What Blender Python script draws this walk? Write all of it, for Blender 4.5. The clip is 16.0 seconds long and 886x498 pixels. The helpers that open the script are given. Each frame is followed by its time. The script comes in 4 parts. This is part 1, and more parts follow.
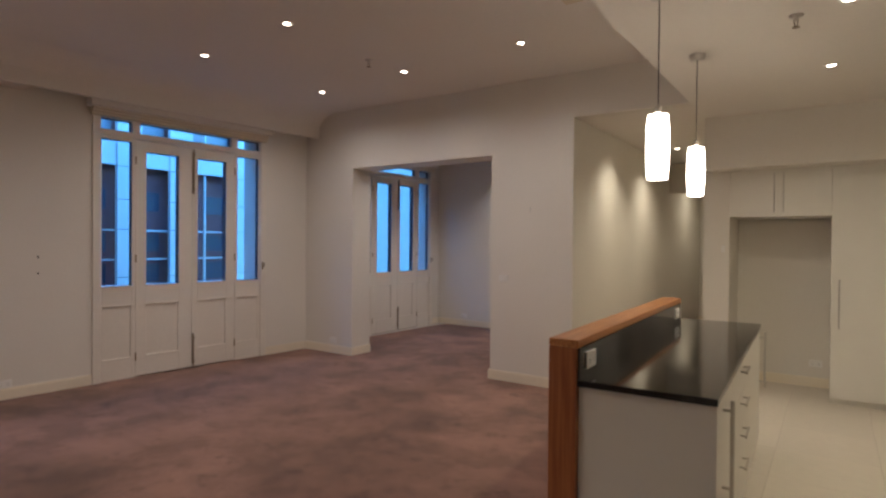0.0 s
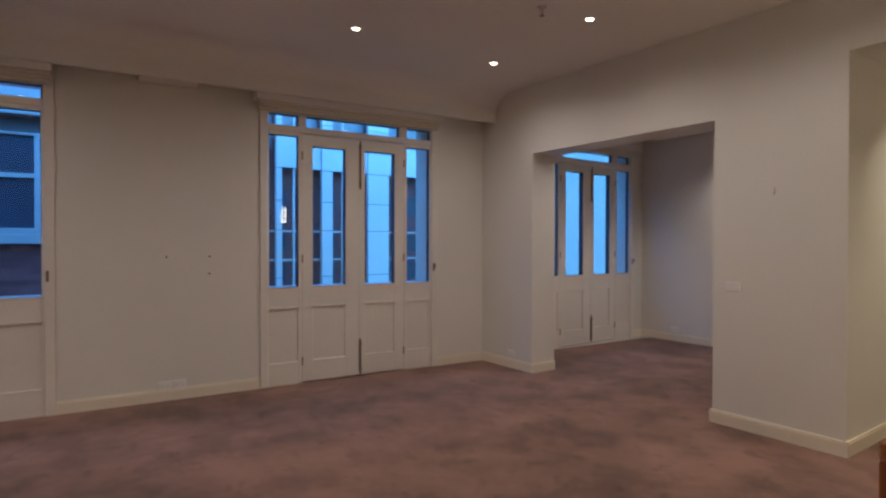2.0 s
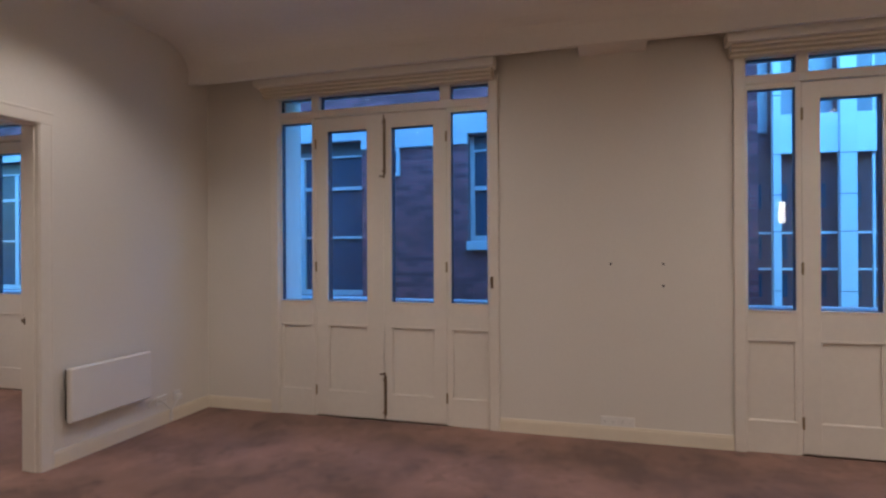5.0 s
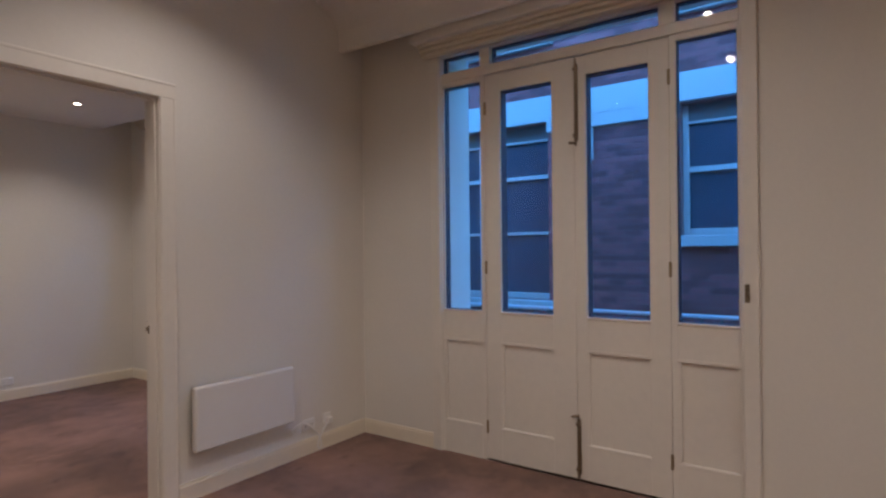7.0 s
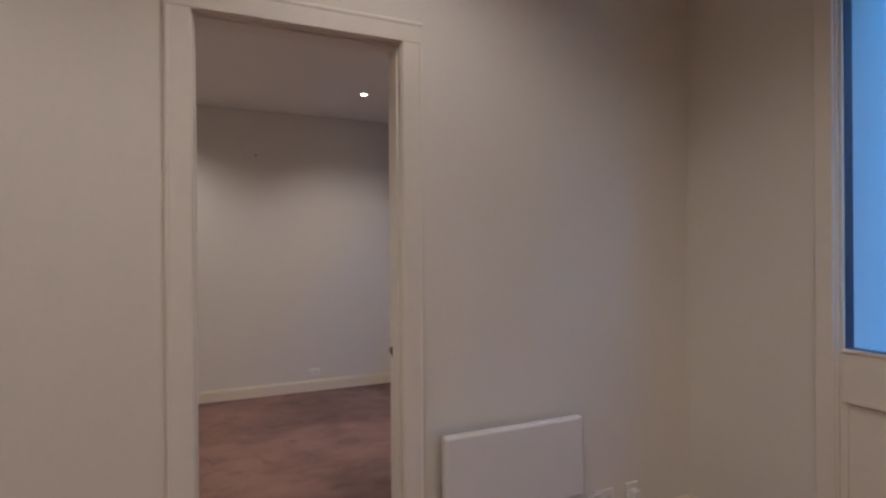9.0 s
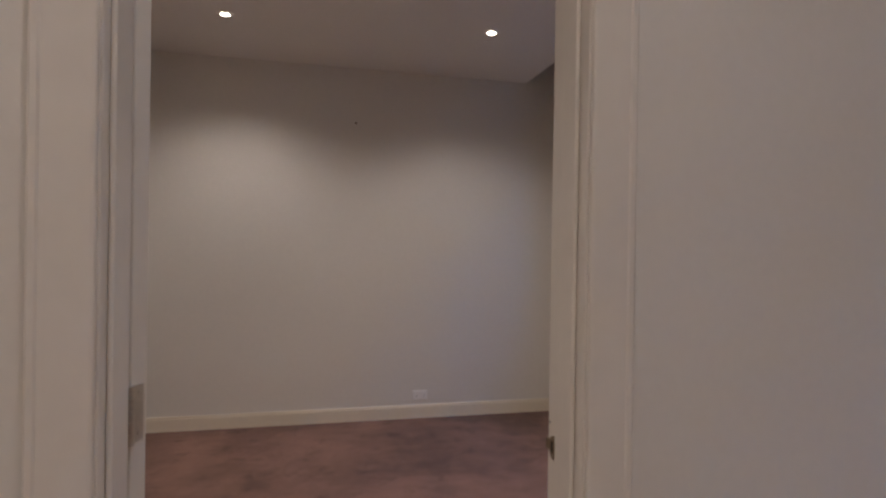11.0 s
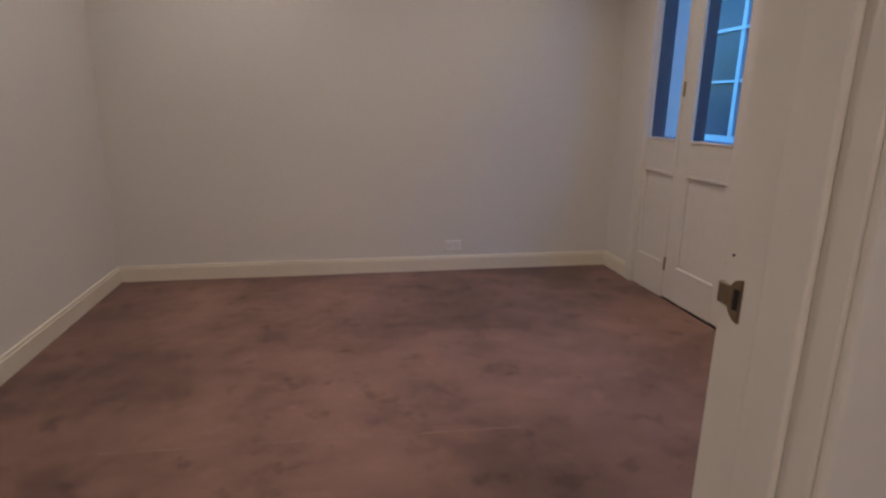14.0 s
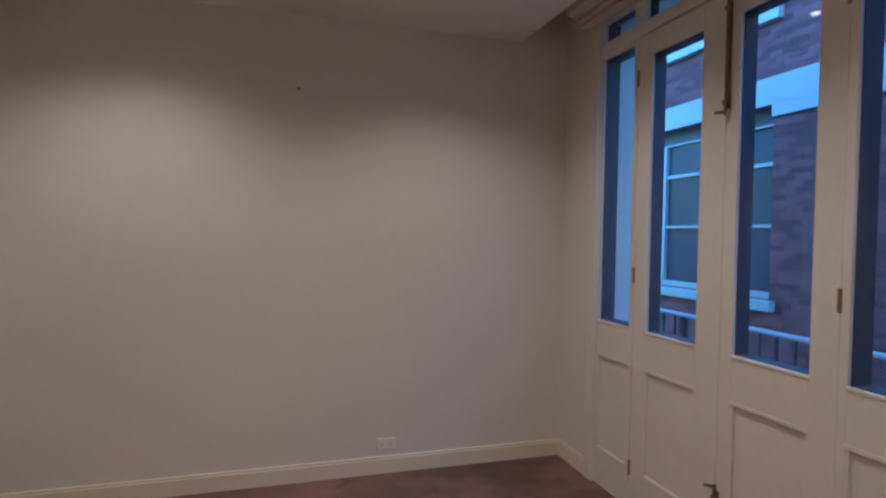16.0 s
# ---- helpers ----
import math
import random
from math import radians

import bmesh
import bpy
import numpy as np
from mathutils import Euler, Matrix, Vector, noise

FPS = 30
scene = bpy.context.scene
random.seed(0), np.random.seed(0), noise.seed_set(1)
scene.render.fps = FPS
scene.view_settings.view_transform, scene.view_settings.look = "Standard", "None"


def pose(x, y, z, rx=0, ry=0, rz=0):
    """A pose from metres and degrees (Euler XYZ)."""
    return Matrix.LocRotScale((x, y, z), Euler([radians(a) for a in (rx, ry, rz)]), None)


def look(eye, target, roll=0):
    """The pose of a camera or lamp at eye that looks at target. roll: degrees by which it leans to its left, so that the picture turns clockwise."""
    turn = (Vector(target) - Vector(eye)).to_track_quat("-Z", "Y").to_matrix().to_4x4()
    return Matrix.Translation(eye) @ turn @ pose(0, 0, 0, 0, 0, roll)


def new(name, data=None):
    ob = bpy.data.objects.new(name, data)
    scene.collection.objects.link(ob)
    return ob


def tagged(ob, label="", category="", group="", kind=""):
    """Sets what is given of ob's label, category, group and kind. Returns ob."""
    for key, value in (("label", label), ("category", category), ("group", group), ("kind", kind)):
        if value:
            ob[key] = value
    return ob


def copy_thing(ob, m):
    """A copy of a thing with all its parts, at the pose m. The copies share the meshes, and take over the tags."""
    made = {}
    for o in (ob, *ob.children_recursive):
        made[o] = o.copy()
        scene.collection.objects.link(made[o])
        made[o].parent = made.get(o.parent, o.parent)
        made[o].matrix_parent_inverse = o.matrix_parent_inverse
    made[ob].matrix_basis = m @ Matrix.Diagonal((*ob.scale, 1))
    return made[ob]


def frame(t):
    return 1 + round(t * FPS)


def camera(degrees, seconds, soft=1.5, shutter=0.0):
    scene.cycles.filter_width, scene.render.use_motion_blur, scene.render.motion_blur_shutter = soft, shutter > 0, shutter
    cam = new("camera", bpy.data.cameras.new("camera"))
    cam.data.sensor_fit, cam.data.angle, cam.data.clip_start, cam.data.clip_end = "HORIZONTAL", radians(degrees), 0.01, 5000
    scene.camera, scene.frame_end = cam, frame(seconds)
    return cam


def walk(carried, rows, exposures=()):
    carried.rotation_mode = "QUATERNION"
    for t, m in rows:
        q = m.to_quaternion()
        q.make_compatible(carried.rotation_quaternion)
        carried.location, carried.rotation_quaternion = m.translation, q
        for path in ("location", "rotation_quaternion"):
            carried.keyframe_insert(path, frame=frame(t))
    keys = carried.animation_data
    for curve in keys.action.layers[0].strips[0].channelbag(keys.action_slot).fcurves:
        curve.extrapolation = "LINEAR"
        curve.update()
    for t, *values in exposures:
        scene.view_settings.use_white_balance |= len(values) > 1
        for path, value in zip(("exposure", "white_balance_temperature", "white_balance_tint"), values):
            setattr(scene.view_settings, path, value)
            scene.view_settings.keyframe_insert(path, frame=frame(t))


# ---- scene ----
cam = camera(76.0, 16.0, soft=2.4)
PATH = [
    (0, (0.291, 0.474, 1.452), (-0.956, 2.037, 1.431), 0.5),
    (0.5, (0.13, 0.735, 1.443), (-1.221, 2.21, 1.424), 0.5),
    (1, (-0.012, 1.017, 1.399), (-1.557, 2.286, 1.387), 0.2),
    (1.5, (-0.239, 1.17, 1.404), (-1.87, 2.327, 1.387), 0.3),
    (2, (-0.366, 1.385, 1.424), (-2.076, 2.422, 1.401), 0.1),
    (2.5, (-0.573, 1.564, 1.465), (-2.432, 2.3, 1.433), 0.0),
    (3, (-0.732, 1.604, 1.419), (-2.712, 1.89, 1.421), -0.2),
    (3.5, (-0.977, 1.689, 1.403), (-2.975, 1.764, 1.41), -0.2),
    (4, (-1.203, 1.832, 1.407), (-3.202, 1.769, 1.411), -0.2),
    (4.5, (-1.438, 1.845, 1.425), (-3.419, 1.57, 1.428), -0.4),
    (5, (-1.668, 1.863, 1.398), (-3.591, 1.313, 1.401), -0.3),
    (5.2, (-1.773, 1.843, 1.399), (-3.661, 1.183, 1.404), -0.5),
    (7.5, (-3.046, 1.211, 1.373), (-4.546, -0.111, 1.379), -0.6),
    (8, (-3.263, 0.998, 1.373), (-4.532, -0.547, 1.386), -0.8),
    (8.5, (-3.416, 0.752, 1.38), (-4.484, -0.938, 1.391), -0.8),
    (9, (-3.593, 0.536, 1.384), (-4.448, -1.272, 1.384), -0.4),
    (11.5, (-3.958, -0.893, 1.307), (-4.404, -2.843, 1.311), 1.0),
    (12, (-3.964, -1.043, 1.252), (-4.398, -2.995, 1.281), 0.9),
    (12.5, (-3.95, -1.224, 1.239), (-4.383, -3.171, 1.269), 0.7),
    (13, (-3.943, -1.254, 1.2), (-4.375, -3.207, 1.197), 1.0),
    (13.5, (-4.029, -1.201, 1.206), (-4.414, -3.15, 0.974), 1.0),
    (14, (-4.007, -1.212, 1.149), (-4.375, -3.115, 0.656), 1.0),
    (14.5, (-3.993, -1.322, 1.238), (-4.345, -3.216, 0.702), 0.5),
    (15, (-4.023, -1.398, 1.376), (-4.433, -3.299, 0.909), 0.9),
    (15.5, (-4.114, -1.537, 1.419), (-4.636, -3.458, 1.22), 1.5),
    (16, (-4.146, -1.677, 1.469), (-4.724, -3.591, 1.412), 0.9),
]
walk(cam, [(t, look(eye, target, roll)) for t, eye, target, roll in PATH], [(0, -0.1), (1.5, 0.0), (2.5, -0.5), (3, -0.43), (3.5, -0.18), (4, 0.02), (5, 0.05), (7.5, 0.0), (8.5, -0.03), (11.5, -0.16), (12.5, -0.15), (14.5, -0.05), (16, -0.12)])

# ---- world: dusk sky, no sun above the roofs ----
world = bpy.data.worlds.new("dusk")
scene.world = world
world.use_nodes = True
wn, wl = world.node_tree.nodes, world.node_tree.links
wn.clear()
sky = wn.new("ShaderNodeTexSky")
sky.sky_type = "NISHITA"
sky.sun_disc = False
sky.sun_elevation, sky.sun_rotation = radians(2), radians(270)
tint = wn.new("ShaderNodeMix")
tint.data_type, tint.blend_type = "RGBA", "MULTIPLY"
tint.inputs[0].default_value = 1.0
tint.inputs[7].default_value = (0.21, 0.71, 1.70, 1)
bg = wn.new("ShaderNodeBackground")
bg.inputs["Strength"].default_value = 5.4
wout = wn.new("ShaderNodeOutputWorld")
wl.new(sky.outputs[0], tint.inputs[6])
wl.new(tint.outputs[2], bg.inputs["Color"])
wl.new(bg.outputs[0], wout.inputs["Surface"])

WARM = (1.0, 0.895, 0.865)
KITCHEN_WARM = (1.0, 0.89, 0.70)
SPOT_POWER = 43.0

# ---- materials ----
def mat(name, color, rough=0.6, metal=0.0, grain=None, amount=0.08, patch=None, patch_amount=0.06, bump=0.0, bump_scale=200.0,
        emit=None, emit_strength=0.0, spread=0.0, coat=0.0, island=0.0):
    """A principled material with noise at two scales, relief, and a little difference from object to object."""
    m = bpy.data.materials.new(name)
    m.use_nodes = True
    n, l = m.node_tree.nodes, m.node_tree.links
    p = n["Principled BSDF"]
    p.inputs["Roughness"].default_value = rough
    p.inputs["Metallic"].default_value = metal
    p.inputs["Coat Weight"].default_value = coat
    p.inputs["Base Color"].default_value = (*color, 1)
    if emit:
        p.inputs["Emission Color"].default_value = (*emit, 1)
        p.inputs["Emission Strength"].default_value = emit_strength
    co = n.new("ShaderNodeTexCoord").outputs["Object"]
    last = None
    def vary(fac, amt):
        nonlocal last
        mr = n.new("ShaderNodeMapRange")
        mr.inputs[1].default_value, mr.inputs[2].default_value = 0.25, 0.75
        mr.inputs[3].default_value, mr.inputs[4].default_value = 1 - amt, 1 + amt
        l.new(fac, mr.inputs[0])
        if last is None:
            last = mr.outputs[0]
        else:
            mu = n.new("ShaderNodeMath")
            mu.operation = "MULTIPLY"
            l.new(last, mu.inputs[0])
            l.new(mr.outputs[0], mu.inputs[1])
            last = mu.outputs[0]
    def noise_of(scale, detail=3.0):
        t = n.new("ShaderNodeTexNoise")
        t.inputs["Scale"].default_value, t.inputs["Detail"].default_value = scale, detail
        l.new(co, t.inputs["Vector"])
        return t.outputs["Fac"]
    if grain:
        vary(noise_of(grain), amount)
    if patch:
        vary(noise_of(patch, 4.0), patch_amount)
    if spread:
        vary(n.new("ShaderNodeObjectInfo").outputs["Random"], spread)
    if island:
        vary(n.new("ShaderNodeNewGeometry").outputs["Random Per Island"], island)
    if last is not None:
        mx = n.new("ShaderNodeVectorMath")
        mx.operation = "SCALE"
        mx.inputs[0].default_value = color
        l.new(last, mx.inputs["Scale"])
        l.new(mx.outputs[0], p.inputs["Base Color"])
    if bump:
        b = n.new("ShaderNodeBump")
        b.inputs["Strength"].default_value, b.inputs["Distance"].default_value = bump, 0.003
        l.new(noise_of(bump_scale), b.inputs["Height"])
        l.new(b.outputs[0], p.inputs["Normal"])
    return m


def carpet_mat():
    """Cut-pile wool: nap brushed into lighter and darker patches, footprints, fine tufts."""
    m = bpy.data.materials.new("carpet")
    m.use_nodes = True
    n, l = m.node_tree.nodes, m.node_tree.links
    p = n["Principled BSDF"]
    p.inputs["Roughness"].default_value = 0.95
    p.inputs["Sheen Weight"].default_value = 0.25
    p.inputs["Sheen Roughness"].default_value = 0.6
    p.inputs["Sheen Tint"].default_value = (0.9, 0.75, 0.7, 1)
    p.inputs["Specular IOR Level"].default_value = 0.1
    co = n.new("ShaderNodeTexCoord").outputs["Object"]
    def tex(scale, detail, rough=0.5, dist=0.0):
        t = n.new("ShaderNodeTexNoise")
        t.inputs["Scale"].default_value, t.inputs["Detail"].default_value = scale, detail
        t.inputs["Roughness"].default_value, t.inputs["Distortion"].default_value = rough, dist
        l.new(co, t.inputs["Vector"])
        return t.outputs["Fac"]
    def ramp(fac, stops):
        r = n.new("ShaderNodeValToRGB")
        while len(r.color_ramp.elements) < len(stops):
            r.color_ramp.elements.new(0.5)
        for e, (pos, v) in zip(r.color_ramp.elements, stops):
            e.position, e.color = pos, (v, v, v, 1)
        l.new(fac, r.inputs[0])
        return r.outputs[0]
    def mul(a, b):
        x = n.new("ShaderNodeMath")
        x.operation = "MULTIPLY"
        l.new(a, x.inputs[0])
        l.new(b, x.inputs[1])
        return x.outputs[0]
    broad = ramp(tex(0.7, 4.0, 0.60, 0.1), [(0.38, 0.68), (0.60, 1.28)])
    nap = ramp(tex(2.1, 6.0, 0.62, 0.1), [(0.40, 0.72), (0.49, 0.98), (0.60, 1.18)])
    tuft = ramp(tex(260.0, 2.0), [(0.3, 0.82), (0.7, 1.16)])
    prints = ramp(tex(6.5, 4.0, 0.62, 0.05), [(0.35, 0.70), (0.42, 1.0), (0.58, 1.0), (0.67, 1.15)])
    f = mul(mul(mul(broad, nap), prints), tuft)
    s = n.new("ShaderNodeVectorMath")
    s.operation = "SCALE"
    s.inputs[0].default_value = (0.206, 0.111, 0.081)
    l.new(f, s.inputs["Scale"])
    l.new(s.outputs[0], p.inputs["Base Color"])
    b = n.new("ShaderNodeBump")
    b.inputs["Strength"].default_value, b.inputs["Distance"].default_value = 0.5, 0.006
    l.new(tex(320.0, 3.0), b.inputs["Height"])
    l.new(b.outputs[0], p.inputs["Normal"])
    return m


def wood_mat(stretch, dark=(0.29, 0.085, 0.030, 1), light=(0.45, 0.16, 0.056, 1)):
    m = mat("oiled_timber", (0.36, 0.15, 0.055), rough=0.38, patch=1.2, patch_amount=0.08)
    n, l = m.node_tree.nodes, m.node_tree.links
    p = n["Principled BSDF"]
    co = n.new("ShaderNodeTexCoord")
    mp = n.new("ShaderNodeMapping")
    mp.inputs["Scale"].default_value = stretch
    t = n.new("ShaderNodeTexNoise")
    t.inputs["Scale"].default_value, t.inputs["Detail"].default_value = 2.5, 5
    r = n.new("ShaderNodeValToRGB")
    r.color_ramp.elements[0].position, r.color_ramp.elements[0].color = 0.3, dark
    r.color_ramp.elements[1].position, r.color_ramp.elements[1].color = 0.7, light
    l.new(co.outputs["Object"], mp.inputs[0])
    l.new(mp.outputs[0], t.inputs["Vector"])
    l.new(t.outputs["Fac"], r.inputs[0])
    l.new(r.outputs[0], p.inputs["Base Color"])
    return m


def glass_mat():
    m = bpy.data.materials.new("window_glass")
    m.use_nodes = True
    n, l = m.node_tree.nodes, m.node_tree.links
    n.clear()
    tr = n.new("ShaderNodeBsdfTransparent")
    tr.inputs[0].default_value = (0.93, 0.95, 0.96, 1)
    gl = n.new("ShaderNodeBsdfGlossy")
    gl.inputs["Roughness"].default_value = 0.02
    fr = n.new("ShaderNodeLayerWeight")
    fr.inputs[0].default_value = 0.5
    pw = n.new("ShaderNodeMath")
    pw.operation = "POWER"
    pw.inputs[1].default_value = 5.0
    ma = n.new("ShaderNodeMath")
    ma.operation = "MULTIPLY_ADD"
    ma.inputs[1].default_value, ma.inputs[2].default_value = 0.8, 0.035
    l.new(fr.outputs["Facing"], pw.inputs[0])
    l.new(pw.outputs[0], ma.inputs[0])
    mx = n.new("ShaderNodeMixShader")
    out = n.new("ShaderNodeOutputMaterial")
    l.new(ma.outputs[0], mx.inputs[0])
    l.new(tr.outputs[0], mx.inputs[1])
    l.new(gl.outputs[0], mx.inputs[2])
    l.new(mx.outputs[0], out.inputs[0])
    return m


PAINT = mat("wall_paint", (0.74, 0.70, 0.63), 0.62, grain=45, amount=0.015, patch=0.7, patch_amount=0.035, bump=0.12, bump_scale=260)
CEIL = mat("ceiling_paint", (0.80, 0.76, 0.70), 0.8, grain=30, amount=0.015, patch=0.5, patch_amount=0.03, bump=0.08, bump_scale=220)
TRIM = mat("cream_gloss_paint", (0.80, 0.72, 0.58), 0.32, grain=25, amount=0.02, patch=2.0, patch_amount=0.03, bump=0.05, bump_scale=90)
JOINERY = mat("joinery_paint", (0.76, 0.71, 0.63), 0.36, grain=25, amount=0.02, patch=1.6, patch_amount=0.035, bump=0.05, bump_scale=80)
# Blue-black tone of the rebates on the street side of the glass.
NAVY = mat("dark_outer_frame", (0.035, 0.045, 0.07), 0.5, grain=30, amount=0.15)
RENDER = mat("rendered_masonry", (0.62, 0.62, 0.61), 0.85, grain=20, amount=0.05, patch=1.3, patch_amount=0.08, bump=0.3, bump_scale=120)
CARPET = carpet_mat()
# Lighter than the carpet, to offset the thin ridge's own shade.
SEAM = mat("lightened_carpet_edge", (0.30, 0.185, 0.145), 0.95, grain=60, amount=0.2, patch=4.0, patch_amount=0.25)
TILE = mat("floor_tile", (0.64, 0.575, 0.485), 0.28, grain=14, amount=0.03, patch=1.1, patch_amount=0.03, spread=0.025)
GROUT = mat("grout", (0.66, 0.60, 0.51), 0.9, grain=60, amount=0.05)
WOOD = wood_mat((24, 24, 1.2))
WOOD_CAP = wood_mat((30, 1.5, 30), (0.36, 0.135, 0.045, 1), (0.54, 0.235, 0.085, 1))
STONE = mat("black_granite", (0.012, 0.012, 0.013), 0.10, grain=220, amount=0.5, patch=30, patch_amount=0.2, coat=0.2)
LAMINATE = mat("white_laminate", (0.76, 0.73, 0.66), 0.36, grain=8, amount=0.012, patch=1.2, patch_amount=0.02)
STEEL = mat("brushed_steel", (0.60, 0.57, 0.53), 0.3, metal=1.0, grain=90, amount=0.08)
BRONZE = mat("dull_brass", (0.27, 0.21, 0.145), 0.42, metal=0.9, grain=60, amount=0.2)
BRASS = mat("worn_brass", (0.34, 0.26, 0.16), 0.4, metal=0.7, grain=60, amount=0.15)
# Near-black for shade inside holes, slots and the heater gap; screws too.
DARK = mat("dark_gap", (0.02, 0.02, 0.02), 0.8)
PLASTIC = mat("white_plastic", (0.80, 0.78, 0.74), 0.4, grain=20, amount=0.02)
HEATER = mat("white_enamel", (0.74, 0.71, 0.66), 0.33, grain=12, amount=0.012, patch=2, patch_amount=0.02)
FABRIC = mat("blind_fabric", (0.70, 0.62, 0.48), 0.85, grain=160, amount=0.05, patch=2, patch_amount=0.03)
LAMP = mat("lamp_face", (0.9, 0.9, 0.9), 0.5, emit=(1.0, 0.88, 0.72), emit_strength=28.0)
OPAL = mat("opal_glass", (0.9, 0.88, 0.82), 0.35, emit=(1.0, 0.88, 0.72), emit_strength=17.0)
CORD = mat("lamp_cord", (0.035, 0.03, 0.026), 0.6)
BRICK = mat("red_brick", (0.25, 0.074, 0.076), 0.9, grain=35, amount=0.18, patch=2.0, patch_amount=0.18, bump=0.4, bump_scale=90, spread=0.30)
BRICK_JOINED = mat("red_brick_joined", (0.25, 0.074, 0.076), 0.9, grain=35, amount=0.18, patch=2.0, patch_amount=0.18, bump=0.4, bump_scale=90, island=0.30)
MORTAR = mat("mortar", (0.22, 0.12, 0.12), 0.95, grain=50, amount=0.1, patch=1.5, patch_amount=0.1)
WHITEWALL = mat("white_cladding", (0.60, 0.60, 0.59), 0.6, grain=10, amount=0.03, patch=0.6, patch_amount=0.05)
OUTPAINT = mat("white_outdoor_paint", (0.46, 0.46, 0.45), 0.5, grain=18, amount=0.04, patch=1.5, patch_amount=0.06)
DARKBRICK = mat("dark_facade", (0.16, 0.06, 0.06), 0.85, grain=18, amount=0.12, patch=1.0, patch_amount=0.15)
DIMGLASS = mat("unlit_window", (0.055, 0.07, 0.095), 0.22, patch=1.2, patch_amount=0.25)
DIMGLASS.node_tree.nodes["Principled BSDF"].inputs["Specular IOR Level"].default_value = 0.1
CURTAIN = mat("pale_curtain", (0.40, 0.42, 0.42), 0.9, grain=12, amount=0.08)
RAILPAINT = mat("painted_iron", (0.06, 0.065, 0.07), 0.4, grain=40, amount=0.15)
HEADGREY = mat("dark_grey_panel", (0.10, 0.10, 0.105), 0.6, grain=20, amount=0.06, patch=1.5, patch_amount=0.08)
RAILTOP = mat("galvanised_rail", (0.62, 0.63, 0.64), 0.35, metal=0.3, grain=30, amount=0.08)
ASPHALT = mat("asphalt", (0.05, 0.05, 0.05), 0.9, grain=40, amount=0.2, patch=0.8, patch_amount=0.2)
WINGWALL = mat("grey_render", (0.34, 0.34, 0.34), 0.8, grain=10, amount=0.04, patch=0.4, patch_amount=0.08)
# Pale base colour stands in for the sky reflected in the upper glass.
SKYPANE = mat("reflected_sky_pane", (0.20, 0.21, 0.24), 0.3, grain=2, amount=0.1, patch=0.8, patch_amount=0.2)
GLASS = glass_mat()


# ---- mesh helpers ----
def box(bm, a, b, bevel=0.0, seg=1):
    lo = [min(p, q) for p, q in zip(a, b)]
    hi = [max(p, q) for p, q in zip(a, b)]
    vs = [bm.verts.new((x, y, z)) for x in (lo[0], hi[0]) for y in (lo[1], hi[1]) for z in (lo[2], hi[2])]
    fs = [bm.faces.new([vs[i] for i in f]) for f in ((0, 1, 3, 2), (4, 6, 7, 5), (0, 4, 5, 1), (2, 3, 7, 6), (0, 2, 6, 4), (1, 5, 7, 3))]
    if bevel:
        es = list({e for f in fs for e in f.edges})
        bmesh.ops.bevel(bm, geom=es, offset=bevel, segments=seg, affect="EDGES", profile=0.5)
    return vs


def rod(bm, a, b, r, n=10, r2=None):
    a, b = Vector(a), Vector(b)
    m = Matrix.Translation((a + b) / 2) @ (b - a).to_track_quat("Z", "Y").to_matrix().to_4x4()
    bmesh.ops.create_cone(bm, cap_ends=True, segments=n, radius1=r, radius2=r if r2 is None else r2, depth=(b - a).length, matrix=m)


def prism(bm, section, y0, y1):
    """A solid whose (x, z) section runs from y0 to y1."""
    n = len(section)
    a = [bm.verts.new((x, y0, z)) for x, z in section]
    b = [bm.verts.new((x, y1, z)) for x, z in section]
    bm.faces.new(a)
    bm.faces.new(b[::-1])
    for i in range(n):
        bm.faces.new((a[i], b[i], b[(i + 1) % n], a[(i + 1) % n]))


def lathe(bm, profile, n=28):
    rings = [[bm.verts.new((r * math.cos(2 * math.pi * i / n), r * math.sin(2 * math.pi * i / n), z)) for i in range(n)] for r, z in profile]
    for p, q in zip(rings, rings[1:]):
        for i in range(n):
            bm.faces.new((p[i], p[(i + 1) % n], q[(i + 1) % n], q[i]))
    bm.faces.new(rings[0][::-1])
    bm.faces.new(rings[-1])


def mesh_of(name, bm, material, smooth=False):
    bmesh.ops.recalc_face_normals(bm, faces=bm.faces)
    me = bpy.data.meshes.new(name)
    bm.to_mesh(me)
    bm.free()
    me.materials.append(material)
    if smooth:
        for p in me.polygons:
            p.use_smooth = True
    return me


def part(name, bm, material, parent, label="", smooth=False):
    ob = new(name, mesh_of(name, bm, material, smooth))
    ob.parent = parent
    if label:
        ob["label"] = label
    return ob


def thing(name, at, label, category, group="", kind=""):
    ob = new(name)
    ob.matrix_world = at
    ob.matrix_basis = at
    return tagged(ob, label, category, group, kind)


def solid(name, boxes, material, at=Matrix(), label="", category="", kind="structure", group="", bevel=0.0):
    bm = bmesh.new()
    for a, b in boxes:
        box(bm, a, b, bevel)
    ob = new(name, mesh_of(name, bm, material))
    ob.matrix_basis = at
    return tagged(ob, label, category, group, kind)


# ---- the plan ----
FACE = -6.0          # room face of the window wall
OUT = -6.31          # street face of the window wall
NORTH = 5.36         # where the window wall meets the opening wall
DOOR_WALL, BED_SIDE = -1.582, -1.72
BED_END, BED_EAST = -5.056, -2.617
TOP, BED_TOP, KIT_TOP = 3.14, 2.70, 2.70
K = pose(-6.02, NORTH, 0, 0, 0, 4.0)        # the kitchen's side of the flat, turned 4 degrees
WIN_A, WIN_B, WIN_D, WIN_E = 0.078, 3.715, -3.705, 1.93
HALF, HEAD = 0.985, 2.76


